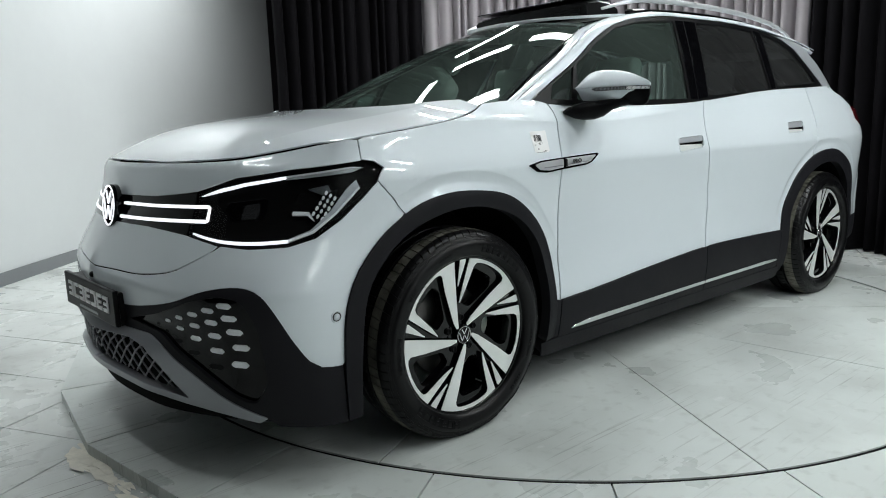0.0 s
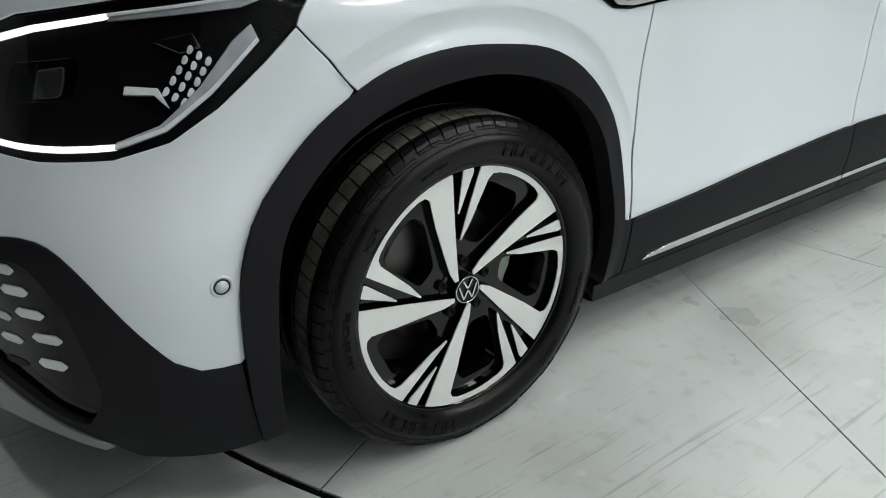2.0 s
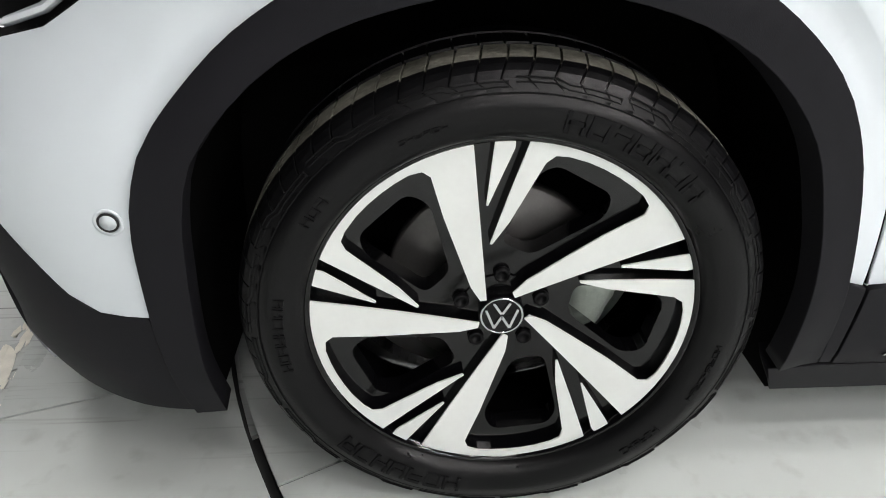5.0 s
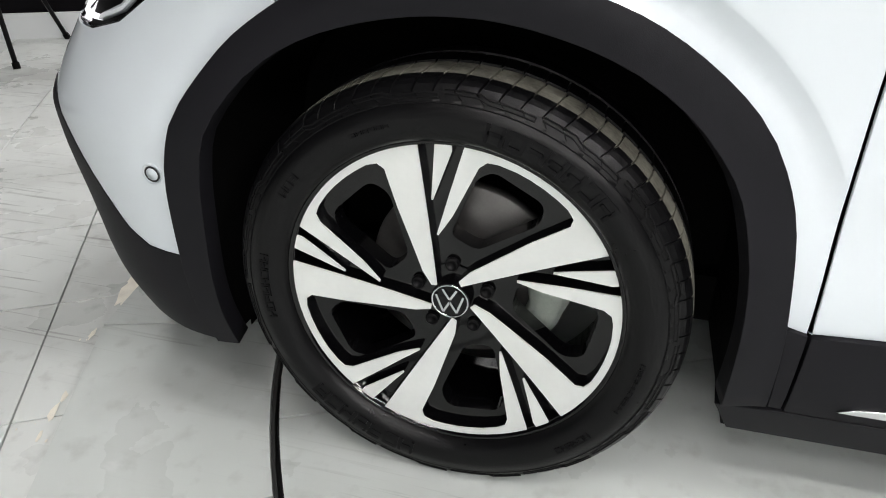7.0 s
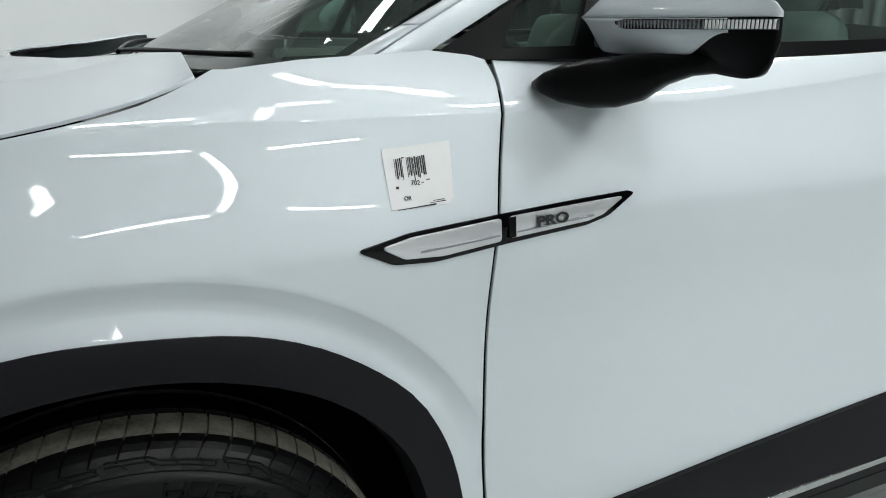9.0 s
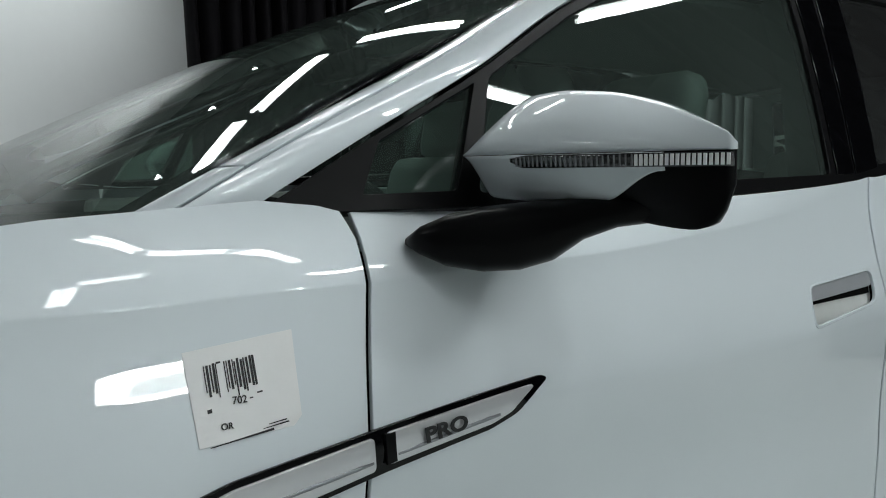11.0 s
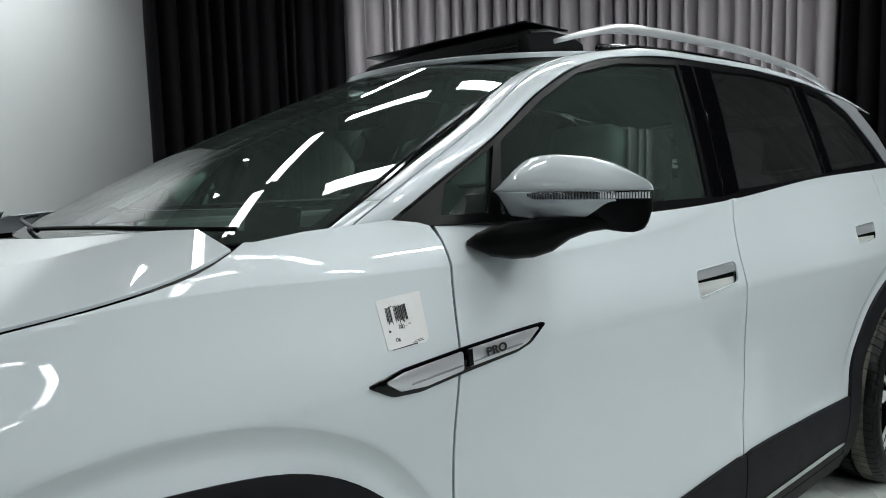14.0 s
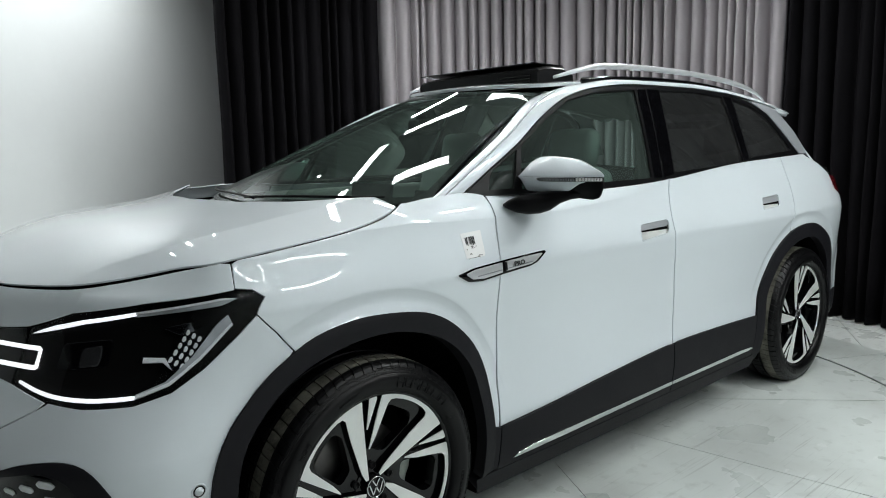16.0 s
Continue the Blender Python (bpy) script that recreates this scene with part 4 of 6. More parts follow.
for s, intake in zip((0, 1), intakes):
    for row, (count, u0, z0, pitch) in enumerate(((7, -0.845, 0.606, 0.0625), (6, -0.832, 0.567, 0.068), (5, -0.82, 0.523, 0.076), (4, -0.808, 0.473, 0.089), (3, -0.822, 0.417, 0.09))):
        for col in range(count):
            u, z = u0 - pitch * col, z0 - (0.0185 - 0.0012 * row) * col
            k = (0.0235 + 0.0008 * row) * (1 - 0.13 * col)
            pale = col < 5 - row
            d = rounded([(u - k * 1.12, z + k * 0.02), (u - k * 0.72, z + k * 0.36), (u + k * 0.78, z + k * 0.3), (u + k * 1.12, z - k * 0.06), (u + k * 0.72, z - k * 0.38), (u - k * 0.8, z - k * 0.3)], 0.0016, 2)
            obs = panel("grille_lozenge", body, [d], LENS_GREY if pale else SATIN, intake, 0.02, 0.003, -0.0085 if pale else -0.0105, "" if pale else "black raised lozenge", s == 9)
            if s == 1:
                obs[0].data.transform(Matrix.Translation((0, 2 * YC, 0)) @ Matrix.Diagonal((1, -1, 1, 1)))
                obs[0].data.flip_normals()
LOWER_GRILLE = rounded([(U0, 0.435), (-1.3, 0.452), (-1.2, 0.44), (-1.13, 0.4), (-1.02, 0.288), (-1.12, 0.3), (-1.3, 0.313), (U0, 0.32)], 0.012)
LOWER_GRILLE[0:5] = [(U0, 0.435)]
LOWER_GRILLE[-5:] = [(U0, 0.32)]
panel("skid_plate", body, [SKID_TOP + [(-0.8, 0.222), (-0.9, 0.244), (-1.0, 0.262), (-1.14, 0.28), (-1.3, 0.29), (U0, 0.296)], LOWER_GRILLE], SILVER, car, 0.03, 0.03, 0.006, "satin silver bumper insert")
grille = panel("lower_grille", body, [LOWER_GRILLE], GLOSS, car, 0.04, 0.004, -0.03, "black honeycomb lower grille")
for s, g in zip((1, -1), grille):
    for d in (1, -1):
        for k in range(-5, 17):
            pts = []
            for q in range(13):
                z = 0.288 + 0.155 * q / 12
                u = U0 + 0.066 * k + d * (z - 0.288) * 1.15
                floor_z = 0.318 - 0.03 * smooth(-1.4, -1.03, u)
                if U0 <= u < -1.035 - max(0, (z - 0.3)) * 0.95 and z > floor_z:
                    p, n = skin(body, u, z, None)
                    p = p - n * 0.018
                    pts.append(p if s > 0 else Vector((p.x, 2 * YC - p.y, p.z)))
            if len(pts) > 3:
                tube("grille_strand", pts, 0.0034, SILVER, g, n=6)

# light bar with the emblem between the lamps
bars = panel("light_bar", body, [BAR], GLOSS, car, 0.025, 0.01, 0.0, "gloss black bar between the headlights")
for s, b in zip((1, -1), bars):
    for loop in ([(-1.535, 0.879), (-1.005, 0.888), (-1.005, 0.88), (-1.535, 0.871)], [(-1.535, 0.834), (-0.998, 0.845), (-0.998, 0.837), (-1.535, 0.826)], [(-1.005, 0.888), (-0.996, 0.882), (-0.989, 0.842), (-0.998, 0.837)]):
        ob = panel("light_strip", body, [loop], LED, b, 0.02, 0.003, 0.0025, "glowing white light strip", False)[0]
        if s < 0:
            ob.data.transform(Matrix.Translation((0, 2 * YC, 0)) @ Matrix.Diagonal((1, -1, 1, 1)))
            ob.data.flip_normals()


def emblem(name, centre, normal, r, parent, ring=CHROME, chevron=None):
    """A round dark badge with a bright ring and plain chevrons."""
    m = look(centre, Vector(centre) - Vector(normal)).to_3x3().to_4x4()
    m = Matrix.Translation(centre) @ m
    disc = loft(name, [[m @ Vector((rr * math.cos(2 * math.pi * k / 40), rr * math.sin(2 * math.pi * k / 40), h)) for k in range(40)] for rr, h in ((r, -0.02), (r, 0.004), (r * 0.97, 0.007), (r * 0.9, 0.006))], GLOSS, parent, "black round badge with a bright ring")
    n, rows = 40, []
    for rr, h in ((r * 0.95, 0.004), (r * 0.95, 0.0085), (r * 0.87, 0.0085), (r * 0.87, 0.004)):
        rows.append([m @ Vector((rr * math.cos(2 * math.pi * k / n), rr * math.sin(2 * math.pi * k / n), h)) for k in range(n)])
    loft("ring", rows + rows[:1], ring, disc, caps=False)
    for pts in (((-0.36, 0.68), (-0.02, 0.12), (0.02, 0.12), (0.36, 0.68)), ((-0.7, 0.34), (-0.34, -0.62), (0, -0.02), (0.34, -0.62), (0.7, 0.34))):
        bm = bmesh.new()
        for (x0, y0), (x1, y1) in zip(pts, pts[1:]):
            a, b = Vector((x0, y0)) * r, Vector((x1, y1)) * r
            d = b - a
            if d.length > 0.1 * r:
                box(bm, ((a.x + b.x) / 2, (a.y + b.y) / 2, 0.0075), (d.length, 0.11 * r, 0.003), Matrix.Rotation(math.atan2(d.y, d.x), 4, "Z"))
        bmesh.ops.transform(bm, matrix=m, verts=bm.verts)
        part("stroke", bm, ring, disc)
    return disc


p, n = skin(body, U0, 0.855, None)
emblem("emblem", p + n * 0.018, (-1, 0, 0.12), 0.077, car, LED)


# headlights: a black housing behind a clear cover, light guides and lens modules within
housing = panel("headlight", body, [LAMP], GLOSS, car, 0.03, 0.01, -0.03, "gloss black headlight with white light guides")
for side_no, h in enumerate(housing):
    def lamp_part(name, loop, mat, lift, label="", depth=0.006):
        ob = panel(name, body, [loop], mat, h, 0.02, depth, lift, label, False)[0]
        if side_no:
            ob.data.transform(Matrix.Translation((0, 2 * YC, 0)) @ Matrix.Diagonal((1, -1, 1, 1)))
            ob.data.flip_normals()
        return ob
    lamp_part("brow_light", [(-1.053, 0.916), (-0.973, 0.94), (-0.887, 0.957), (-0.722, 0.976), (-0.722, 0.9695), (-0.887, 0.9497), (-0.973, 0.932)], LED, -0.006, "white brow light guide")
    lamp_part("brow_lens", [(-0.722, 0.976), (-0.449, 0.997), (-0.405, 0.993), (-0.449, 0.982), (-0.722, 0.966)], FROST, -0.008, "frosted turn-signal lens")
    lamp_part("brow_edge", [(-0.722, 0.976), (-0.449, 0.997), (-0.4, 0.9945), (-0.449, 0.994), (-0.722, 0.9725)], LENS_GREY, -0.0055, "thin white edge of the turn-signal lens")
    lamp_part("lower_guide", curve_points([(-1.047, 0.804), (-0.938, 0.786), (-0.811, 0.781), (-0.68, 0.784)], 0.03) + curve_points([(-0.68, 0.7905), (-0.811, 0.7872), (-0.938, 0.7918), (-1.047, 0.8075)], 0.03), LED, -0.006, "white lower light guide")
    lamp_part("side_guide", [(-0.68, 0.784), (-0.598, 0.806), (-0.515, 0.857), (-0.421, 0.93), (-0.432, 0.955), (-0.471, 0.93), (-0.537, 0.868), (-0.609, 0.814), (-0.68, 0.793)], FROST, -0.008, "dim side light guide")
    lamp_part("side_edge", [(-0.68, 0.784), (-0.598, 0.806), (-0.515, 0.857), (-0.421, 0.93), (-0.423, 0.934), (-0.519, 0.861), (-0.601, 0.811), (-0.68, 0.79)], LENS_GREY, -0.0055, "thin white edge of the light guide")
    lamp_part("lens_module", rounded([(-0.952, 0.845), (-0.792, 0.858), (-0.792, 0.915), (-0.952, 0.9)], 0.015), RIMBLACK, -0.02, "dark square lens module")
    lamp_part("lens_window", rounded([(-0.881, 0.855), (-0.821, 0.86), (-0.821, 0.9), (-0.881, 0.892)], 0.008), AMBERLENS, -0.016, "dim glass lens")
    comb = lamp_part("reflector_comb", rounded([(-0.62, 0.868), (-0.559, 0.918), (-0.504, 0.935), (-0.535, 0.885), (-0.587, 0.832)], 0.006), RIMBLACK, -0.012, "black reflector block with pale cells")
    for i in range(5):
        for j in range(3):
            u, z = -0.608 + 0.019 * j + 0.012 * i, 0.864 - 0.009 * j + 0.0145 * i
            lamp_part("comb_cell", rounded([(u - 0.006, z - 0.004), (u, z - 0.006), (u + 0.006, z - 0.001), (u + 0.005, z + 0.005), (u - 0.001, z + 0.006)], 0.002, 1), LENS_GREY, -0.0105, "", 0.002)
    lamp_part("reflector_blade", [(-0.685, 0.872), (-0.625, 0.868), (-0.598, 0.84), (-0.628, 0.86), (-0.685, 0.862)], LENS_GREY, -0.008, "pale reflector edge")
    lamp_part("upper_reflector", [(-0.636, 0.935), (-0.554, 0.945), (-0.537, 0.925), (-0.581, 0.918)], REFLECTOR, -0.012)
    lamp_part("cover", LAMP, COVER, -0.002, "clear lamp cover", 0.02).visible_shadow = False

# bonnet, roof, pillars, glass
nose_in = [(p[0], p[1]) for p in LINE3 if p[0] < 0.172]
hood_loop = [(x + 0.007, y + 0.010) for x, y in nose_in] + [(0.16, 0.17), (0.1, 0.25), (0.0, 0.4), (-0.09, 0.6), (-0.13, YC)]
hood_loop += [(x, 2 * YC - y) for x, y in hood_loop[-2::-1]][:-1]
panel("bonnet", hood, [hood_loop], PAINT, car, 0.022, 0.005, both=False, heart=(0, YC, 0.3), lines=HOOD_LINES)
rows = []
for k in range(25):
    a = -1 + 2 * k / 24
    lo = windscreen(a * 0.99, 0.0)
    lo2 = windscreen(a * 0.99, 0.05)
    rows.append([(lo[0] - 0.24, lo[1], lo[2] - 0.06), (lo[0] - 0.1, lo[1], lo[2] - 0.05), (lo[0], lo[1], lo[2] - 0.02), (lo2[0], lo2[1], lo2[2] - 0.012)])
loft("cowl", rows, SATIN, car, "black plastic scuttle below the windscreen", closed=False)
panel("windscreen", windscreen, [[(-0.985, 0.0), (0.985, 0.0), (0.985, 0.985), (-0.985, 0.985)]], WINDSHIELD, car, 0.05, 0.004, both=False, heart=(1.2, YC, 0.8), label="greenish sloping windscreen")[0].visible_shadow = False
panel("windscreen_band", windscreen, [[(-1, 0.0), (1, 0.0), (1, 1), (-1, 1)], [(-0.955, 0.05), (0.955, 0.05), (0.965, 0.95), (-0.965, 0.95)]], GLOSS, car, 0.05, 0.004, -0.005, both=False, heart=(1.2, YC, 0.8), label="black printed windscreen border")
header = [windscreen(-1 + 2 * k / 24, 1.0) for k in range(25)]
roof_loop = [(x + 0.008, y) for x, y, z in header if 0.345 < y < 1.425] + [(1.3, 1.345), (1.44, 1.392), (1.6, 1.425), (2.2, 1.437), (2.9, 1.417), (3.3, 1.377), (3.45, YC)] + [(3.3, 0.393), (2.9, 0.353), (2.2, 0.333), (1.6, 0.345), (1.44, 0.378), (1.3, 0.425)]
SUNROOF = rounded([(1.28, 0.5), (2.5, 0.5), (2.5, 1.27), (1.28, 1.27)], 0.05)
panel("roof", roof, [roof_loop, SUNROOF], PAINT, car, 0.05, 0.014, both=False, heart=(1.8, YC, 0.8))
panel("roof_glass", roof, [rounded([(1.72, 0.503), (2.497, 0.503), (2.497, 1.267), (1.72, 1.267)], 0.04)], GLOSS, car, 0.06, 0.02, both=False, heart=(1.8, YC, 0.8), label="black glass roof panel")
panel("roof_side", cant, [[(0.42, 0.002), (3.3, 0.002), (3.3, 0.118), (1.62, 0.118), (1.45, 0.088), (1.25, 0.058), (0.42, 0.052)]], PAINT, car, 0.03, 0.005)
panel("pillar_strip", cant, [[(0.535, 0.0625), (1.25, 0.069), (1.45, 0.097), (1.6, 0.12), (1.25, 0.116), (0.535, 0.106)]], PAINT, car, 0.03, 0.008)
panel("pillar_foot", cant, [[(0.42, 0.0615), (0.53, 0.0615), (0.53, 0.106), (0.42, 0.106)]], PAINT, car, 0.03, 0.008)
panel("pillar_seal", cant, [[(0.42, 0.0), (1.7, 0.0), (1.7, 0.125), (0.42, 0.13)]], UNDER, car, 0.04, 0.004, -0.007, "black rubber pillar seal")
DLO = curve_points([(0.501, 1.186), (1.027, 1.177), (1.368, 1.176), (1.775, 1.188), (2.428, 1.238), (2.82, 1.254), (3.202, 1.268)], 0.04)[:-1] + curve_points([(3.202, 1.268), (3.075, 1.388), (2.954, 1.5)], 0.04)[:-1] + curve_points(DLO_TOP[::-1], 0.04)[:-1]
TRI = rounded([(0.624, 1.2), (0.66, 1.263), (0.824, 1.341), (0.756, 1.2)], 0.006)
PANE_F = rounded([(0.787, 1.196), (0.849, 1.35), (1.036, 1.453), (1.207, 1.53), (1.417, 1.573), (1.722, 1.595), (1.626, 1.198)], 0.012)
PANE_R = rounded([(1.814, 1.214), (1.927, 1.596), (2.237, 1.6), (2.506, 1.584), (2.484, 1.247)], 0.012)
PANE_Q = rounded([(2.563, 1.261), (2.607, 1.572), (2.792, 1.538), (2.927, 1.478), (3.111, 1.291)], 0.012)
surround = panel("window_surround", glass, [DLO, TRI, PANE_F, PANE_R, PANE_Q], SATIN, car, 0.03, 0.02, 0.0, "black window surround", heart=None)
for nm, loop, mat, lab in (("quarter_light", TRI, SIDEGLASS, "small green front quarter light"), ("door_window", PANE_F, SIDEGLASS, "green tinted front door window"),
                           ("door_window", PANE_R, PRIVACY, "dark tinted rear door window"), ("quarter_window", PANE_Q, PRIVACY, "dark tinted rear quarter window")):
    for ob in panel(nm, glass, [loop], mat, car, 0.04, 0.003, -0.008, lab):
        ob.visible_shadow = False
# pillar covers and belt strips
panel("pillar_cover", glass, [[(1.716, 1.198), (1.804, 1.209), (1.915, 1.596), (1.822, 1.597)]], GLOSS, car, 0.03, 0.004, 0.003, "gloss black door pillar cover")
panel("pillar_cover", glass, [[(1.646, 1.198), (1.705, 1.198), (1.806, 1.597), (1.74, 1.596)]], GLOSS, car, 0.03, 0.004, 0.003, "gloss black door pillar cover")
panel("pillar_cover", glass, [[(2.498, 1.253), (2.548, 1.259), (2.591, 1.577), (2.52, 1.585)]], GLOSS, car, 0.03, 0.004, 0.003, "gloss black rear pillar cover")
panel("corner_pillar", glass, [[(2.967, 1.5), (3.084, 1.394), (3.213, 1.271), (3.35, 1.268), (3.24, 1.409), (3.088, 1.527), (2.959, 1.552), (2.816, 1.567)]], DPILLAR, car, 0.03, 0.014, 0.002, "silver-grey rear corner pillar")
panel("tailgate_top", tail, [[(-1.03, 0.0), (1.03, 0.0), (1.03, 1.0), (-1.03, 1.0)], rounded([(-0.86, 0.12), (0.86, 0.12), (0.88, 0.9), (-0.88, 0.9)], 0.05)], PAINT, car, 0.06, 0.014, both=False, heart=(2.5, YC, 0.9))
panel("rear_window", tail, [rounded([(-0.86, 0.12), (0.86, 0.12), (0.88, 0.9), (-0.88, 0.9)], 0.05)], PRIVACY, car, 0.06, 0.004, -0.004, both=False, heart=(2.5, YC, 0.9), label="dark tinted rear window")
rows = []
for k in range(17):
    a = -1 + k / 8
    y = YC + 0.53 * a
    c = 1 - a * a
    rows.append([(3.28, y, 1.553 + 0.03 * c), (3.5 + 0.06 * c, y, 1.532 + 0.03 * c), (3.56 + 0.09 * c, y, 1.512 + 0.03 * c), (3.54 + 0.09 * c, y, 1.497 + 0.03 * c), (3.3, y, 1.52 + 0.02 * c)])
loft("roof_spoiler", rows, PAINT, car)

# cladding round the arches and along the sills
def arch_skin(u, z):
    """The body's skin, drawn out a little towards the wheel opening."""
    x, y, zz = body(u, z)
    hx = 0.0 if u < 1.5 else 2.967
    r = math.hypot(u - hx, z - 0.37)
    side = smooth(0.1, 0.42, u - hx) if hx == 0.0 else 0.3
    return (x, y - (0.002 + 0.02 * side) * (1 - smooth(0.43, 0.53, r)), zz)


for nm, out, inn in (("arch_trim", arch_out, arch_in), ("arch_trim", rear_out, rear_in)):
    foot_out = [(0.507, 0.398), (0.511, 0.3), (0.513, 0.245)] if out is arch_out else []
    panel(nm, arch_skin, [out + foot_out + inn[::-1]], CLAD, car, 0.02, 0.04, 0.011, "grey-black wheel-arch cladding")
panel("cladding_corner", body, [[(0.5115, 0.401), (0.5385, 0.394), (0.535, 0.245), (0.5175, 0.245)]], CLAD, car, 0.03, 0.02, 0.010, "grey-black cladding corner")
sill_f = [(0.546, 0.392)] + shifted(clip(CLAD_TOP, x0=0.56, x1=1.645), 0, -0.003) + [(1.656, 0.46), (1.656, 0.24), (0.542, 0.24)]
sill_r = [(1.664, 0.46)] + shifted(clip(CLAD_TOP, x0=1.67), 0, -0.003) + [(2.462, 0.27), (2.45, 0.24), (1.664, 0.24)]
panel("door_cladding", body, [sill_f], CLAD, car, 0.03, 0.02, 0.010, "grey-black door cladding")
panel("door_cladding", body, [sill_r], CLAD, car, 0.03, 0.02, 0.010, "grey-black door cladding")
panel("sill", body, [[(0.44, 0.232), (0.54, 0.236), (2.46, 0.236), (2.53, 0.24), (2.5, 0.165), (0.47, 0.165)]], CLAD, car, 0.04, 0.05, 0.012, "grey-black sill")
panel("chrome_strip", body, [curve_points([(0.612, 0.262), (0.72, 0.281), (1.2, 0.287), (1.654, 0.291)], 0.05) + [(1.654, 0.276), (0.9, 0.264)]], CHROME, car, 0.02, 0.006, 0.014, "bright sill strip")
panel("chrome_strip", body, [[(1.664, 0.276), (1.664, 0.291), (2.3, 0.295), (2.42, 0.29), (2.445, 0.282), (2.4, 0.277)]], CHROME, car, 0.02, 0.006, 0.014, "bright sill strip")
for inn in (arch_in, rear_in):
    mx, rows = (inn[0][0] + inn[-1][0]) / 2, []
    for x, z in inn:
        xx, zz = mx + (x - mx) * 1.02, 0.3 + (z - 0.3) * 1.02
        rows.append([(xx, 0.012, zz), (xx, 0.05, zz), (xx, 0.4, zz)])
    ob = loft("wheel_well", rows, UNDER, car, "black wheel-arch liner", closed=False)
    mirrored(ob, car)
    mirrored(part("wheel_well", boxed((mx, 0.4, 0.52), (0.92, 0.02, 0.72)), UNDER, car, "black wheel-arch liner"), car)
under_plan = [(-0.7, YC), (-0.68, 0.6), (-0.6, 0.35), (-0.5, 0.2), (-0.46, 0.1), (-0.46, 0.36), (0.45, 0.36), (0.46, 0.05), (2.52, 0.05), (2.53, 0.36), (3.42, 0.36), (3.45, 0.08), (3.6, 0.2), (3.7, YC)]
under_plan += [(x, 2 * YC - y) for x, y in under_plan[-2:0:-1]]
n = len(under_plan)
mesh_object("underbody", [(x, y, z) for z in (0.165, 0.27) for x, y in under_plan], [tuple(range(n))[::-1], tuple(range(n, 2 * n))] + [(k, (k + 1) % n, n + (k + 1) % n, n + k) for k in range(n)], UNDER, car, "", False)


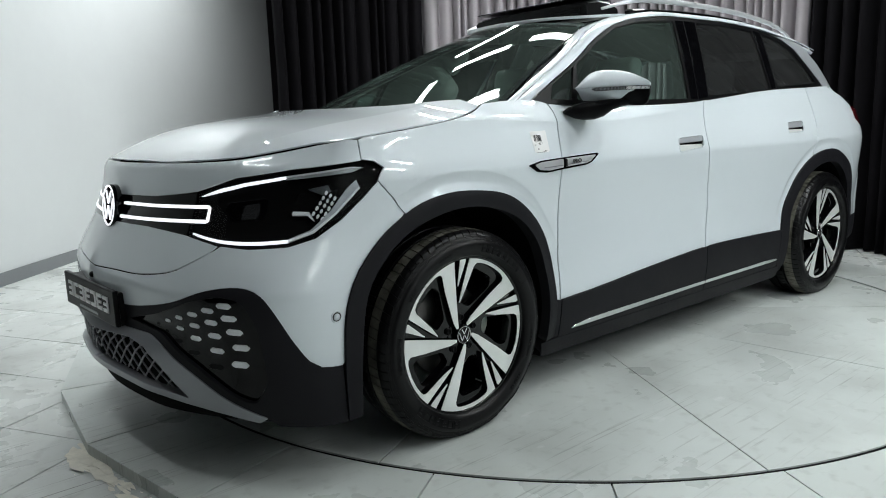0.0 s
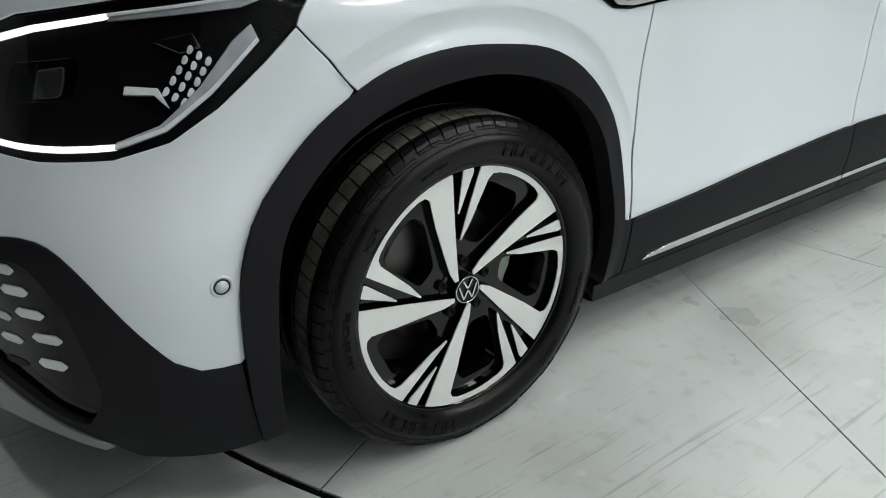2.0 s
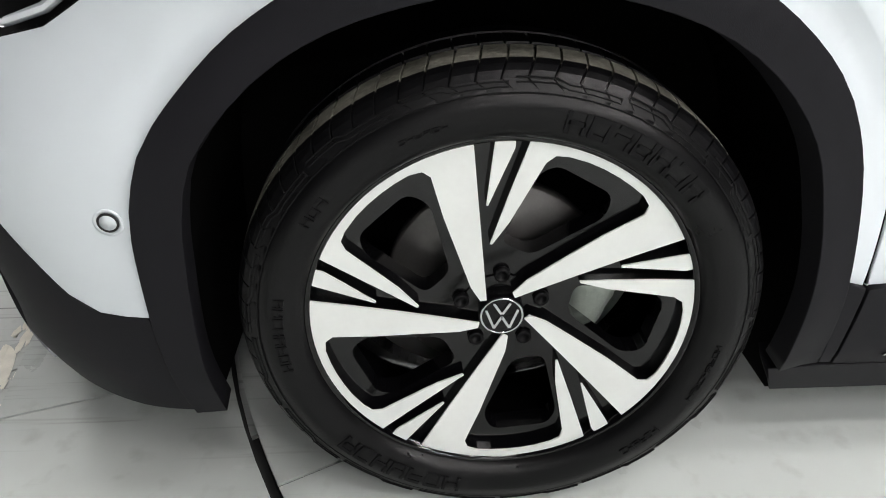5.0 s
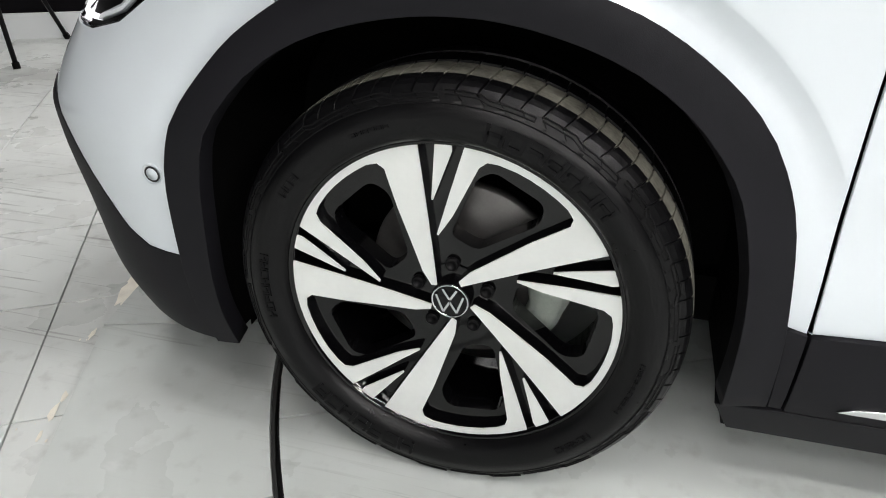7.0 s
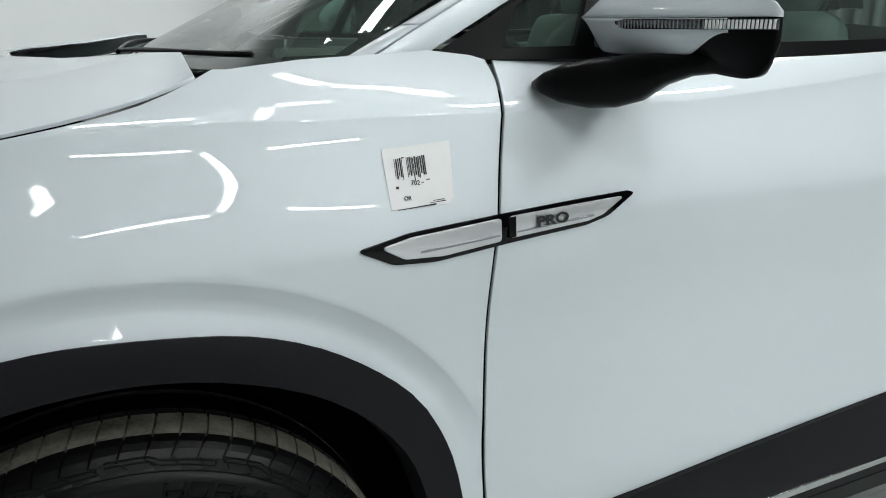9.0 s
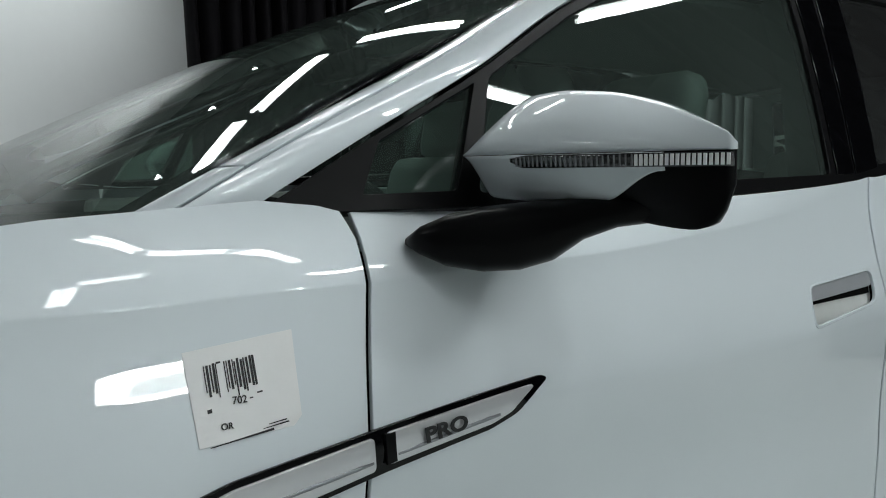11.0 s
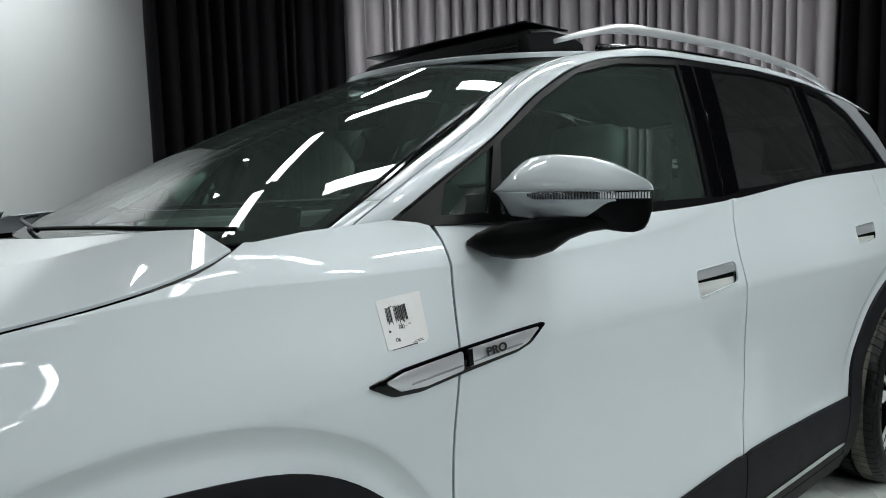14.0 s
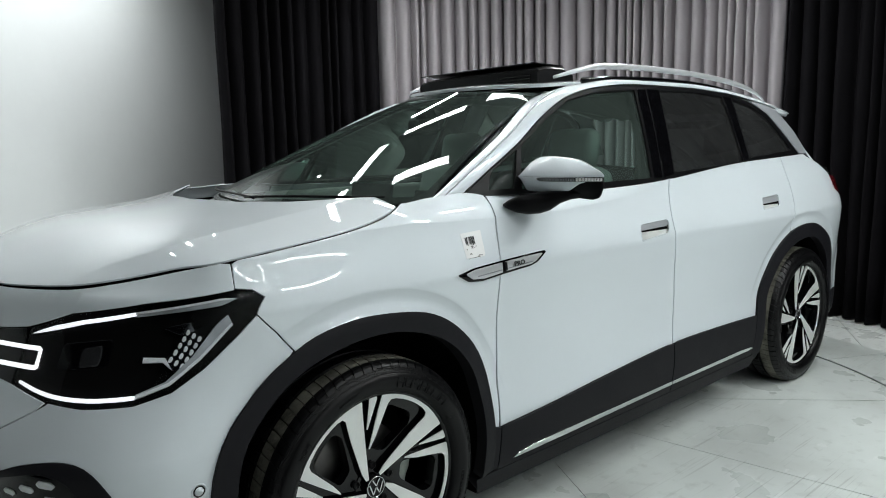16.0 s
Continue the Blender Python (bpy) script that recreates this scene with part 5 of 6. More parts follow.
# ---- wheels ----
def wheel():
    """One wheel with its hub at the origin, its face towards -y."""
    w = mesh_object("wheel", *plate_cut([[(0.06 * math.cos(2 * math.pi * k / 32), 0.06 * math.sin(2 * math.pi * k / 32)) for k in range(32)]], 0.012, 0.1), RIMBLACK, car, "black and bright alloy wheel with a low-profile tyre", False)
    cuts = [0.0, 0.1, 0.42, 0.52, 2.7]
    angles = [5 * k + c for k in range(72) for c in cuts]
    n = len(angles)
    prof = [(0.268, 0.19), (0.30, 0.207), (0.335, 0.205), (0.362, 0.192), (0.376, 0.172), (0.381, 0.135), (0.382, 0.117), (0.374, 0.115), (0.374, 0.106), (0.3825, 0.104),
            (0.3825, 0.06), (0.374, 0.058), (0.374, 0.049), (0.3825, 0.047), (0.382, 0.02), (0.380, -0.002), (0.376, -0.014), (0.3705, -0.023), (0.3625, -0.0305), (0.3515, -0.036), (0.345, -0.0385), (0.3435, -0.0415), (0.325, -0.0435), (0.306, -0.0405), (0.293, -0.034), (0.287, -0.026), (0.283, -0.012)]
    verts, faces = [], []
    for i, (r, y) in enumerate(prof):
        for k, deg in enumerate(angles):
            a = radians(deg + (0.5 * (min(i, 18) - 14) if i >= 13 and i <= 18 else 0))
            rr = r
            if 13 <= i <= 18 and k % 5 in (1, 2):
                rr -= 0.0045
            if 9 <= i <= 10 and k % 5 in (1, 2):
                rr -= 0.005
            verts.append((rr * math.cos(a), y, max(rr * math.sin(a), -0.3695)))
    for i in range(len(prof) - 1):
        for k in range(n):
            j = (k + 1) % n
            faces.append((i * n + k, i * n + j, (i + 1) * n + j, (i + 1) * n + k))
    tyre = mesh_object("tyre", verts, faces, RUBBER, w, "black low-profile tyre with dusty tread blocks", True)
    tyre.data.materials.append(TREAD)
    for p in tyre.data.polygons:
        row = p.index // n
        p.material_index = 1 if row in (13, 14) else 0
        p.use_smooth = row > 18 or row < 4
    # raised marks on the sidewall, as plain bars
    bm = bmesh.new()
    def mark(r, a, wd, ht, lean=0.0):
        a = radians(a)
        c = (r * math.cos(a), -0.0432 + (0.325 - r) ** 2 * 6, r * math.sin(a))
        box(bm, c, (wd, 0.003, ht), Matrix.Rotation(math.pi / 2 - a + lean, 4, "Y"))
    for a0, step, cnt, wd, ht in ((76, -5.6, 7, 0.024, 0.029), (256, -5.6, 7, 0.024, 0.029), (190, -2.9, 8, 0.012, 0.015), (145, -3, 3, 0.012, 0.014), (-8, -2.2, 9, 0.006, 0.008), (105, 2, 6, 0.006, 0.006), (-40, -2.2, 6, 0.008, 0.012)):
        for k in range(cnt):
            a = a0 + step * k
            half = 0.36 * abs(step)
            for da in (-half, half) if k % 3 != 2 else (-half,):
                mark(0.319, a + da, wd * 0.24, ht)
            for level in ((0.0,), (0.4, -0.4), (0.0, 0.4), (-0.4, 0.0))[k % 4]:
                mark(0.319 + ht * level, a, 0.319 * radians(2 * half), ht * 0.2)
    tagged(part("sidewall_relief", bm, SATIN, w, "raised black sidewall marks"), kind="stuff")
    bm = bmesh.new()
    def rib(r0, a0, r1, a1):
        n = max(1, round(abs(a1 - a0) / 3))
        for k in range(n):
            pts = []
            for f in (k / n, (k + 1) / n):
                r, a = r0 + (r1 - r0) * f, radians(a0 + (a1 - a0) * f)
                pts.append(Vector((r * math.cos(a), -0.0385 + 0.44 * max(0.0, r - 0.345), r * math.sin(a))))
            d = pts[1] - pts[0]
            box(bm, (pts[0] + pts[1]) / 2, (d.length * 1.04, 0.0022, 0.0016), Matrix.Rotation(-math.atan2(d.z, d.x), 4, "Y"))
    for k in range(16):
        a = 22.5 * k
        for lift in (0.0, -0.0055):
            rib(0.3595 + lift, a + 1, 0.3595 + lift, a + 12)
            rib(0.3595 + lift, a + 12, 0.3645 + lift, a + 14)
            rib(0.3645 + lift, a + 14, 0.3645 + lift, a + 22)
        rib(0.354, a + 1, 0.3595, a + 1.1)
    for k in range(120):
        rib(0.3475, 3 * k, 0.3475, 3 * k + 3)
    tagged(part("shoulder_ribs", bm, SATIN, w, "raised shoulder ribs"), kind="stuff")
    rim_prof = [(0.286, -0.014), (0.287, -0.02), (0.284, -0.022), (0.279, -0.019), (0.275, -0.006), (0.268, 0.02), (0.262, 0.1), (0.262, 0.19), (0.275, 0.2)]
    loft("rim_barrel", revolve(rim_prof, 96, (0, 0, 0)), RIMBLACK, w, "gloss black wheel barrel", caps=False)

    def polar(pts, turn):
        return [(r * math.cos(radians(a + turn)), r * math.sin(radians(a + turn))) for r, a in pts]
    holes = []
    plate = [(0.272 * math.cos(2 * math.pi * k / 80), 0.272 * math.sin(2 * math.pi * k / 80)) for k in range(80)]
    for k in range(5):
        holes.append(rounded(polar([(0.238, 124), (0.243, 146), (0.223, 151.5), (0.115, 164), (0.1, 138), (0.207, 119.5)], 72 * k), 0.016))
    v, f = plate_cut([plate] + holes, 0.004, 0.035, 0.015)
    v = [(x, y + 0.014 * (1 - math.hypot(x, z) / 0.27), z) for x, y, z in v]
    face = mesh_object("spoke_frame", v, f, RIMBLACK, w, "gloss black spoke frame", False)
    # polished faces: a blade that runs into an arc along the rim and back as a thin blade; a sliver beside it
    blade = ([(0.281, 99.3 + 57 * k / 9) for k in range(10)] + [(0.2, 161.2), (0.124, 171.5), (0.123, 170), (0.158, 159.8), (0.25, 150.8)]
             + [(0.262, 148.6), (0.265, 145)] + [(0.266, 139 - 20 * k / 4) for k in range(5)] + [(0.262, 115.2), (0.25, 113.6), (0.186, 116.8), (0.068, 132.5), (0.041, 141), (0.035, 130), (0.147, 103)])
    sliver = [(0.281, 160.4), (0.281, 165.6), (0.272, 166), (0.186, 170.4), (0.185, 169.6), (0.268, 160.3)]
    def swept(pts, turn, front, thick):
        v, f = plate_cut([polar(pts, turn)], front, thick, 0.014)
        return [(x, y - 0.012 * (math.hypot(x, z) / 0.28) ** 2 + 0.008, z) for x, y, z in v], f
    for k in range(5):
        for nm, pts in (("blade", blade), ("sliver", sliver)):
            web = mesh_object("spoke_web", *swept(pts, 72 * k, -0.009, 0.034), RIMBLACK, w, "gloss black spoke behind its bright face", False)
            mesh_object(nm, *swept(pts, 72 * k, -0.012, 0.0028), ALLOY, web, "bright turned alloy face", False)
    for k in range(5):
        a = radians(90 + 72 * k)
        loft("wheel_bolt", revolve([(0.012, 0.02), (0.012, 0.006), (0.0085, 0.004), (0.0085, 0.01)], 10, (0.062 * math.cos(a), 0.0, 0.062 * math.sin(a))), SATIN, w)
    emblem("hub_cap", (0, 0.001, 0), (0, -1, 0), 0.0335, w)
    loft("brake_disc", revolve([(0.06, 0.09), (0.165, 0.09), (0.17, 0.094), (0.17, 0.11), (0.06, 0.112)], 64, (0, 0, 0)), STEEL, w, "worn steel brake disc", caps=False)
    rows = []
    for k in range(9):
        a = radians(-30 + 60 * k / 8)
        f = 1 - 0.25 * abs(k - 4) / 4 if k not in (2, 6) else 0.8
        rows.append([((0.155 + dr * f) * math.cos(a), 0.09 + dy * f, (0.155 + dr * f) * math.sin(a)) for dr, dy in ((-0.04, -0.014), (-0.034, -0.026), (-0.012, -0.031), (0.022, -0.028), (0.036, -0.016), (0.038, 0.03), (-0.04, 0.03))])
    loft("brake_caliper", rows, CALIPER, w, "pale grey-green brake caliper")
    return w


front = wheel()
front.location = (0, 0, 0.37)
copy_thing(front, pose(2.967, 0.0, 0.37, 0, 4, 0))
copy_thing(front, pose(0, 2 * YC, 0.37, 0, 0, 180))
copy_thing(front, pose(2.967, 2 * YC, 0.37, 0, 20, 180))

# ---- mirrors ----
MA, MB = Vector((0.763, 0.117, 0)), Vector((0.84, -0.19, 0))
MD = (MB - MA).normalized()
MN = Vector((MD.y, -MD.x, 0))                 # forward
TOP = [(0.0, 1.25), (0.008, 1.268), (0.027, 1.291), (0.052, 1.3045), (0.083, 1.3115), (0.121, 1.313), (0.152, 1.3105), (0.183, 1.307), (0.215, 1.2995), (0.246, 1.29), (0.277, 1.278), (0.305, 1.266), (0.32, 1.257), (0.326, 1.248)]
BELLY = [(0.0, 1.24), (0.028, 1.191), (0.1, 1.188), (0.2, 1.186), (0.25, 1.181), (0.285, 1.179), (0.308, 1.187), (0.318, 1.206), (0.325, 1.23)]


def mirror_skin(s, z, off=0.0):
    """The mirror housing: front face at s along it, height z."""
    t, b = spline(TOP, s), spline(BELLY, s)
    q = max(-1.0, min(1.0, (z - 1.243) / max(0.003, (t - 1.243) if z > 1.243 else (1.243 - b))))
    bulge = 0.04 * math.sin(math.pi * min(1, max(0, (s + 0.02) / 0.362))) ** 0.8
    back = (abs(q) ** 1.9 * 0.062 if z > 1.243 else abs(q) ** 1.45 * 0.035) * (1 - smooth(0.2, 0.325, s))
    return MA + MD * s + MN * (bulge - back + off) + Vector((0, 0, z))


def mirror_shell(name, z_of, mat, parent, s0, s1, label, off=0.0, n=36, m=12, depth=0.09):
    rows = []
    for i in range(n + 1):
        s = s0 + (s1 - s0) * i / n
        z0, z1 = z_of(s)
        row = [mirror_skin(s, z0 + (z1 - z0) * j / m, off) for j in range(m + 1)]
        dd = depth * max(0.05, 1 - (s / 0.326) ** 3)
        row = [row[0] - MN * dd] + row + [row[-1] - MN * dd * 0.6]
        rows.append([tuple(p) for p in row])
    return loft(name, rows, mat, parent, label, caps=True)


cap_line = 1.243
mirror_parts = []
base = mirror_shell("door_mirror", lambda s: (spline(BELLY, s) - 0.012 * smooth(0.1, 0.25, s), cap_line + 0.001), SATIN, car, 0.03, 0.323, "pearl white and black door mirror", -0.004)
mirror_parts.append(mirror_shell("mirror_cap", lambda s: (cap_line, spline(TOP, s)), PAINT, base, 0.001, 0.325, "pearl white mirror cap", depth=0.06))
mirror_parts.append(mirror_shell("lower_cap", lambda s: (spline(BELLY, s) + 0.002 + 0.042 * smooth(0.165, 0.262, s) ** 1.5, cap_line - 0.0008), PAINT, base, 0.002, 0.262, "pearl white lower mirror cap", 0.001, depth=0.05))
mirror_parts.append(mirror_shell("indicator", lambda s: (1.234 - 0.006 * smooth(0.09, 0.105, s), 1.2415 - 0.003 * (1 - smooth(0.09, 0.115, s))), AMBERLENS, base, 0.09, 0.324, "dark clear indicator strip with fine ribs", 0.004, depth=0.02, n=60, m=3))
for s0, s1, count, mat, lab in ((0.1, 0.235, 24, SILVER, "fine dim ribs"), (0.239, 0.32, 18, PLATEWHITE, "fine bright ribs")):
    bm = bmesh.new()
    for k in range(count):
        s = s0 + (s1 - s0) * k / (count - 1)
        box(bm, mirror_skin(s, 1.2348, 0.0048), (0.0016 if mat is SILVER else 0.003, 0.0016, 0.011), Matrix.Rotation(math.atan2(MD.y, MD.x), 4, "Z"))
    ribs = part("indicator_ribs", bm, mat, base, lab)
    ribs["kind"] = "stuff"
    mirror_parts.append(ribs)
foot = []
for x, y, z0, z1, hw in ((0.662, 0.098, 1.143, 1.152, 0.008), (0.676, 0.085, 1.133, 1.166, 0.028), (0.7, 0.068, 1.12, 1.178, 0.04), (0.735, 0.045, 1.113, 1.186, 0.046), (0.765, 0.018, 1.115, 1.19, 0.046),
                         (0.79, -0.008, 1.126, 1.194, 0.044), (0.81, -0.035, 1.15, 1.197, 0.042), (0.83, -0.065, 1.164, 1.199, 0.042), (0.855, -0.1, 1.17, 1.199, 0.04)):
    foot.append([(x + hw * 0.75 * math.copysign(abs(math.cos(a)) ** 0.7, math.cos(a)), y + hw * 0.6 * math.copysign(abs(math.cos(a)) ** 0.7, math.cos(a)), (z0 + z1) / 2 + (z1 - z0) / 2 * math.copysign(abs(math.sin(a)) ** 0.7, math.sin(a))) for a in (2 * math.pi * j / 20 for j in range(20))])
mirror_parts.append(loft("mirror_foot", foot, SATIN, base, "black mirror foot"))
bm = boxed(MA + MD * 0.13 - MN * 0.045 + Vector((0, 0, 1.238)), (0.16, 0.01, 0.06), Matrix.Rotation(math.atan2(MD.y, MD.x), 4, "Z"), 0.004)
mirror_parts.append(part("mirror_glass", bm, REFLECTOR, base))
twin = mirrored(base, car)
for q in mirror_parts:
    mirrored(q, twin)

# ---- door handles, badge, sensor, label ----
for obs, loop, zc in ((doors_f, HANDLE_F, 0.99), (doors_r, HANDLE_R, 1.03)):
    xs = [p[0] for p in loop]
    x0, x1 = min(xs), max(xs)
    for s, door in enumerate(obs):
        cup = panel("handle_recess", body, [[((x0 + x1) / 2 + (p[0] - (x0 + x1) / 2) * 1.06, zc + (p[1] - zc) * 1.15) for p in loop]], ALLOY, door, 0.015, 0.003, -0.013, "silver handle recess", False)[0]
        lip = panel("door_handle", body, [rounded([(x0 + 0.01, zc + 0.002), (x1 - 0.004, zc + 0.006), (x1 - 0.004, zc + 0.034), (x0 + 0.012, zc + 0.028)], 0.012)], DPILLAR, door, 0.015, 0.012, -0.003, "silver flush door handle", False)[0]
        rimm = panel("handle_rim", body, [[(p[0] + (p[0] - (x0 + x1) / 2) * 0.025, p[1] + (p[1] - zc - 0.003) * 0.07) for p in loop], loop], PAINT, door, 0.015, 0.004, 0.001, "bright handle rim", False)[0]
        # a flat black strip stands in for the shade below the handle
        shade_strip = panel("handle_slit", body, [[(x0 + 0.008, zc - 0.003), (x0 + 0.1, zc - 0.004), (x1 - 0.008, zc - 0.006), (x1 - 0.004, zc + 0.007), (x0 + 0.008, zc + 0.003)]], UNDER, door, 0.015, 0.002, -0.0105, "black strip painted in for the shade under the handle", False)[0]
        for ob in (cup, lip, rimm, shade_strip):
            if s:
                ob.data.transform(Matrix.Translation((0, 2 * YC, 0)) @ Matrix.Diagonal((1, -1, 1, 1)))
                ob.data.flip_normals()
BADGE = rounded([(0.34, 0.953), (0.39, 0.927), (0.455, 0.92), (0.725, 0.933), (0.765, 0.942), (0.82, 0.972), (0.81, 0.9755), (0.415, 0.965)], 0.008)
badges = panel("wing_badge", body, [BADGE], GLOSS, car, 0.02, 0.006, 0.004, "black-edged silver side badge")
INLAY_A = rounded([(0.374, 0.952), (0.405, 0.934), (0.465, 0.928), (0.563, 0.933), (0.563, 0.963), (0.415, 0.959)], 0.004)
INLAY_B = rounded([(0.58, 0.935), (0.725, 0.941), (0.757, 0.949), (0.795, 0.968), (0.58, 0.9635)], 0.006)
# thin darker strips laid along the inlays
LINE_A = [(0.43, 0.9385), (0.56, 0.941), (0.56, 0.942), (0.43, 0.9395)]
LINE_B = [(0.592, 0.942), (0.735, 0.9475), (0.735, 0.9485), (0.592, 0.943)]
END_CAP = [(0.578, 0.936), (0.589, 0.9364), (0.589, 0.963), (0.578, 0.9627)]
for s, bd in enumerate(badges):
    for nm, lp, mat, lift, lab in (("inlay", INLAY_A, BADGE_SILVER, 0.0075, "brushed silver inlay"), ("inlay", INLAY_B, BADGE_SILVER, 0.0075, "brushed silver inlay"),
                                   ("inlay_groove", LINE_A, SILVER, 0.0083, ""), ("inlay_groove", LINE_B, SILVER, 0.0083, ""), ("inlay_end", END_CAP, SATIN, 0.0088, "dark end piece")):
        ob = panel(nm, body, [lp], mat, bd, 0.02, 0.003, lift, lab, False)[0]
        if s:
            ob.data.transform(Matrix.Translation((0, 2 * YC, 0)) @ Matrix.Diagonal((1, -1, 1, 1)))
            ob.data.flip_normals()


def lettering(text, size, at, normal, up, mat, parent, name="lettering", depth=0.001, wide=1.0, bold=0.012):
    """Raised letters in the built-in font, facing along normal."""
    cu = bpy.data.curves.new(name, "FONT")
    cu.body, cu.size, cu.align_x, cu.align_y, cu.extrude = text, size, "CENTER", "CENTER", depth
    cu.offset = size * bold
    tmp = bpy.data.objects.new(name, cu)
    me = bpy.data.meshes.new_from_object(tmp)
    bpy.data.objects.remove(tmp)
    n, up = Vector(normal).normalized(), Vector(up).normalized()
    right = up.cross(n).normalized()
    up = n.cross(right)
    m = Matrix((right, up, n)).transposed().to_4x4()
    m.translation = at
    me.transform(m @ Matrix.Diagonal((wide, 1, 1, 1)))
    me.materials.clear()
    me.materials.append(mat)
    ob = new(name, me)
    ob.parent = parent
    return ob


p, n = skin(body, 0.655, 0.951, None)
lettering("PRO", 0.0215, p + n * 0.0092, n, (-0.02, 0, 1), INK, badges[0], "lettering", 0.0004, wide=1.45, bold=0.034)
for u, z in ((-0.512, 0.544),):
    p, n = skin(body, u, z, None)
    m = Matrix.Translation(p) @ look((0, 0, 0), -n).to_3x3().to_4x4()
    sens = loft("parking_sensor", [[m @ Vector((r * math.cos(2 * math.pi * k / 28), r * math.sin(2 * math.pi * k / 28), h)) for k in range(28)] for r, h in ((0.021, -0.004), (0.02, 0.0015), (0.0145, 0.0005), (0.0145, -0.002))], PAINT, car, "round white parking sensor")
    loft("gap_ring", [[m @ Vector((r * math.cos(2 * math.pi * k / 28), r * math.sin(2 * math.pi * k / 28), h)) for k in range(28)] for r, h in ((0.0145, 0.0008), (0.0145, 0.0022), (0.0115, 0.0022), (0.0115, 0.0008))], INK, sens, caps=False)
    loft("sensor_face", [[m @ Vector((r * math.cos(2 * math.pi * k / 28), r * math.sin(2 * math.pi * k / 28), h)) for k in range(28)] for r, h in ((0.0115, -0.001), (0.0112, 0.002))], PAINT, sens)
    mirrored(sens, car)

sticker = panel("label_sticker", body, [[(0.391, 1.077), (0.498, 1.079), (0.493, 1.003), (0.484, 0.996), (0.394, 0.999)]], LABEL, car, 0.02, 0.0005, 0.001, "white paper label with a bar code", False, edge_round=0.0002)[0]


def on_label(a, b, wd, ht, name="print"):
    u, z = 0.393 + 0.1 * a, 1.077 - 0.08 * b
    panel(name, body, [[(u, z), (u + wd, z + wd * 0.02), (u + wd, z - ht), (u, z - ht)]], INK, sticker, 0.02, 0.0003, 0.0018, "", False, edge_round=0.0001)


random.seed(3)
a = 0.14
for k in range(18):
    wdt = random.choice((0.0008, 0.0012, 0.002))
    if k not in (5, 6):
        on_label(a, 0.2 - 0.04 * random.random(), wdt, 0.021 + 0.008 * random.random())
    a += wdt / 0.1 + random.choice((0.008, 0.014))
for a, b, wd, ht in ((0.66, 0.92, 0.018, 0.0006), (0.6, 0.95, 0.026, 0.0006), (0.12, 0.62, 0.004, 0.003), (0.26, 0.16, 0.004, 0.0015), (0.52, 0.6, 0.003, 0.001), (0.6, 0.56, 0.005, 0.0012), (0.1, 0.99, 0.06, 0.0006)):
    on_label(a, b, wd, ht)
for text, a, b, size in (("702", 0.42, 0.6, 0.0095), ("OR", 0.27, 0.83, 0.008)):
    u, z = 0.393 + 0.1 * a, 1.077 - 0.08 * b
    p, n = skin(body, u, z, None)
    lettering(text, size, p + n * 0.0022, n, (0.1, 0, 1), INK, sticker, "lettering", 0.0002)

# ---- number plate holder with its bars ----
plate = part("plate_holder", boxed((-1.004, YC, 0.541), (0.018, 0.54, 0.125), Matrix.Rotation(0.05, 4, "Z"), 0.005), SATIN, car, "black plate with a row of white bars")
part("plate_bracket", boxed((-0.962, YC, 0.535), (0.06, 0.52, 0.115), Matrix.Rotation(0.03, 4, "Z"), 0.006), SATIN, car, "black bracket behind the plate")
askew = Matrix.Translation((-1.0145, YC, 0.547)) @ Matrix.Rotation(0.05, 4, "Z")
for k in range(7):
    y = 0.192 - 0.064 * k
    bm = boxed((0, y, 0.022), (0.004, 0.05, 0.012), None)
    box(bm, (0, y, -0.022), (0.004, 0.05, 0.012))
    box(bm, (0, y + (0.019 if k % 2 else -0.019), 0), (0.004, 0.012, 0.05))
    if k % 3 != 1:
        box(bm, (0, y, 0), (0.004, 0.04, 0.01))
    bmesh.ops.transform(bm, matrix=askew, verts=bm.verts)
    part("white_bar", bm, PLATEWHITE, plate)
bm = boxed((0, 0, -0.05), (0.003, 0.2, 0.009))
bmesh.ops.transform(bm, matrix=askew, verts=bm.verts)
part("small_bars", bm, SILVER, plate)
part("front_camera", boxed((-0.985, YC, 0.622), (0.03, 0.022, 0.022), None, 0.008), SATIN, car, "small black camera above the plate")

# ---- roof rails, raised roof deflector, wipers ----
rail_path = curve_points([(1.3, 0.4, 1.64), (1.42, 0.36, 1.672), (1.6, 0.35, 1.698), (2.1, 0.345, 1.705), (2.6, 0.35, 1.69), (3.0, 0.365, 1.655), (3.25, 0.38, 1.6), (3.3, 0.385, 1.57)], 0.04)
rail = tube("roof_rail", rail_path, lambda t: 0.005 + 0.006 * min(1, 8 * t, 6 * (1 - t)), BADGE_SILVER, car, "bright metal roof rail", 10, 1.3)
mirrored(rail, car)
for k in range(2):
    rail2 = tube("rail_foot", curve_points([((1.45, 0.36, 1.63), (1.7, 0.352, 1.645), (2.1, 0.35, 1.655), (2.6, 0.352, 1.64), (3.1, 0.37, 1.585))[i] for i in range(5)], 0.06), 0.014, GLOSS, car, "black rail base", 8) if k == 0 else mirrored(rail2, car)
rows = []
for y, e in ((0.485, 0.0), (0.5, 0.012), (0.6, 0.016), (YC, 0.016), (1.17, 0.012), (1.27, 0.004), (1.285, -0.01)):
    rows.append([(1.3, y, 1.61), (1.292, y, 1.668 + e), (1.305, y, 1.678 + e), (1.39, y, 1.69 + e), (1.48, y, 1.688 + e), (1.54, y, 1.668), (1.55, y, 1.63)])
deflector = loft("roof_deflector", rows, SATIN, car, "raised black roof panel with a thin glass top", shade=False)
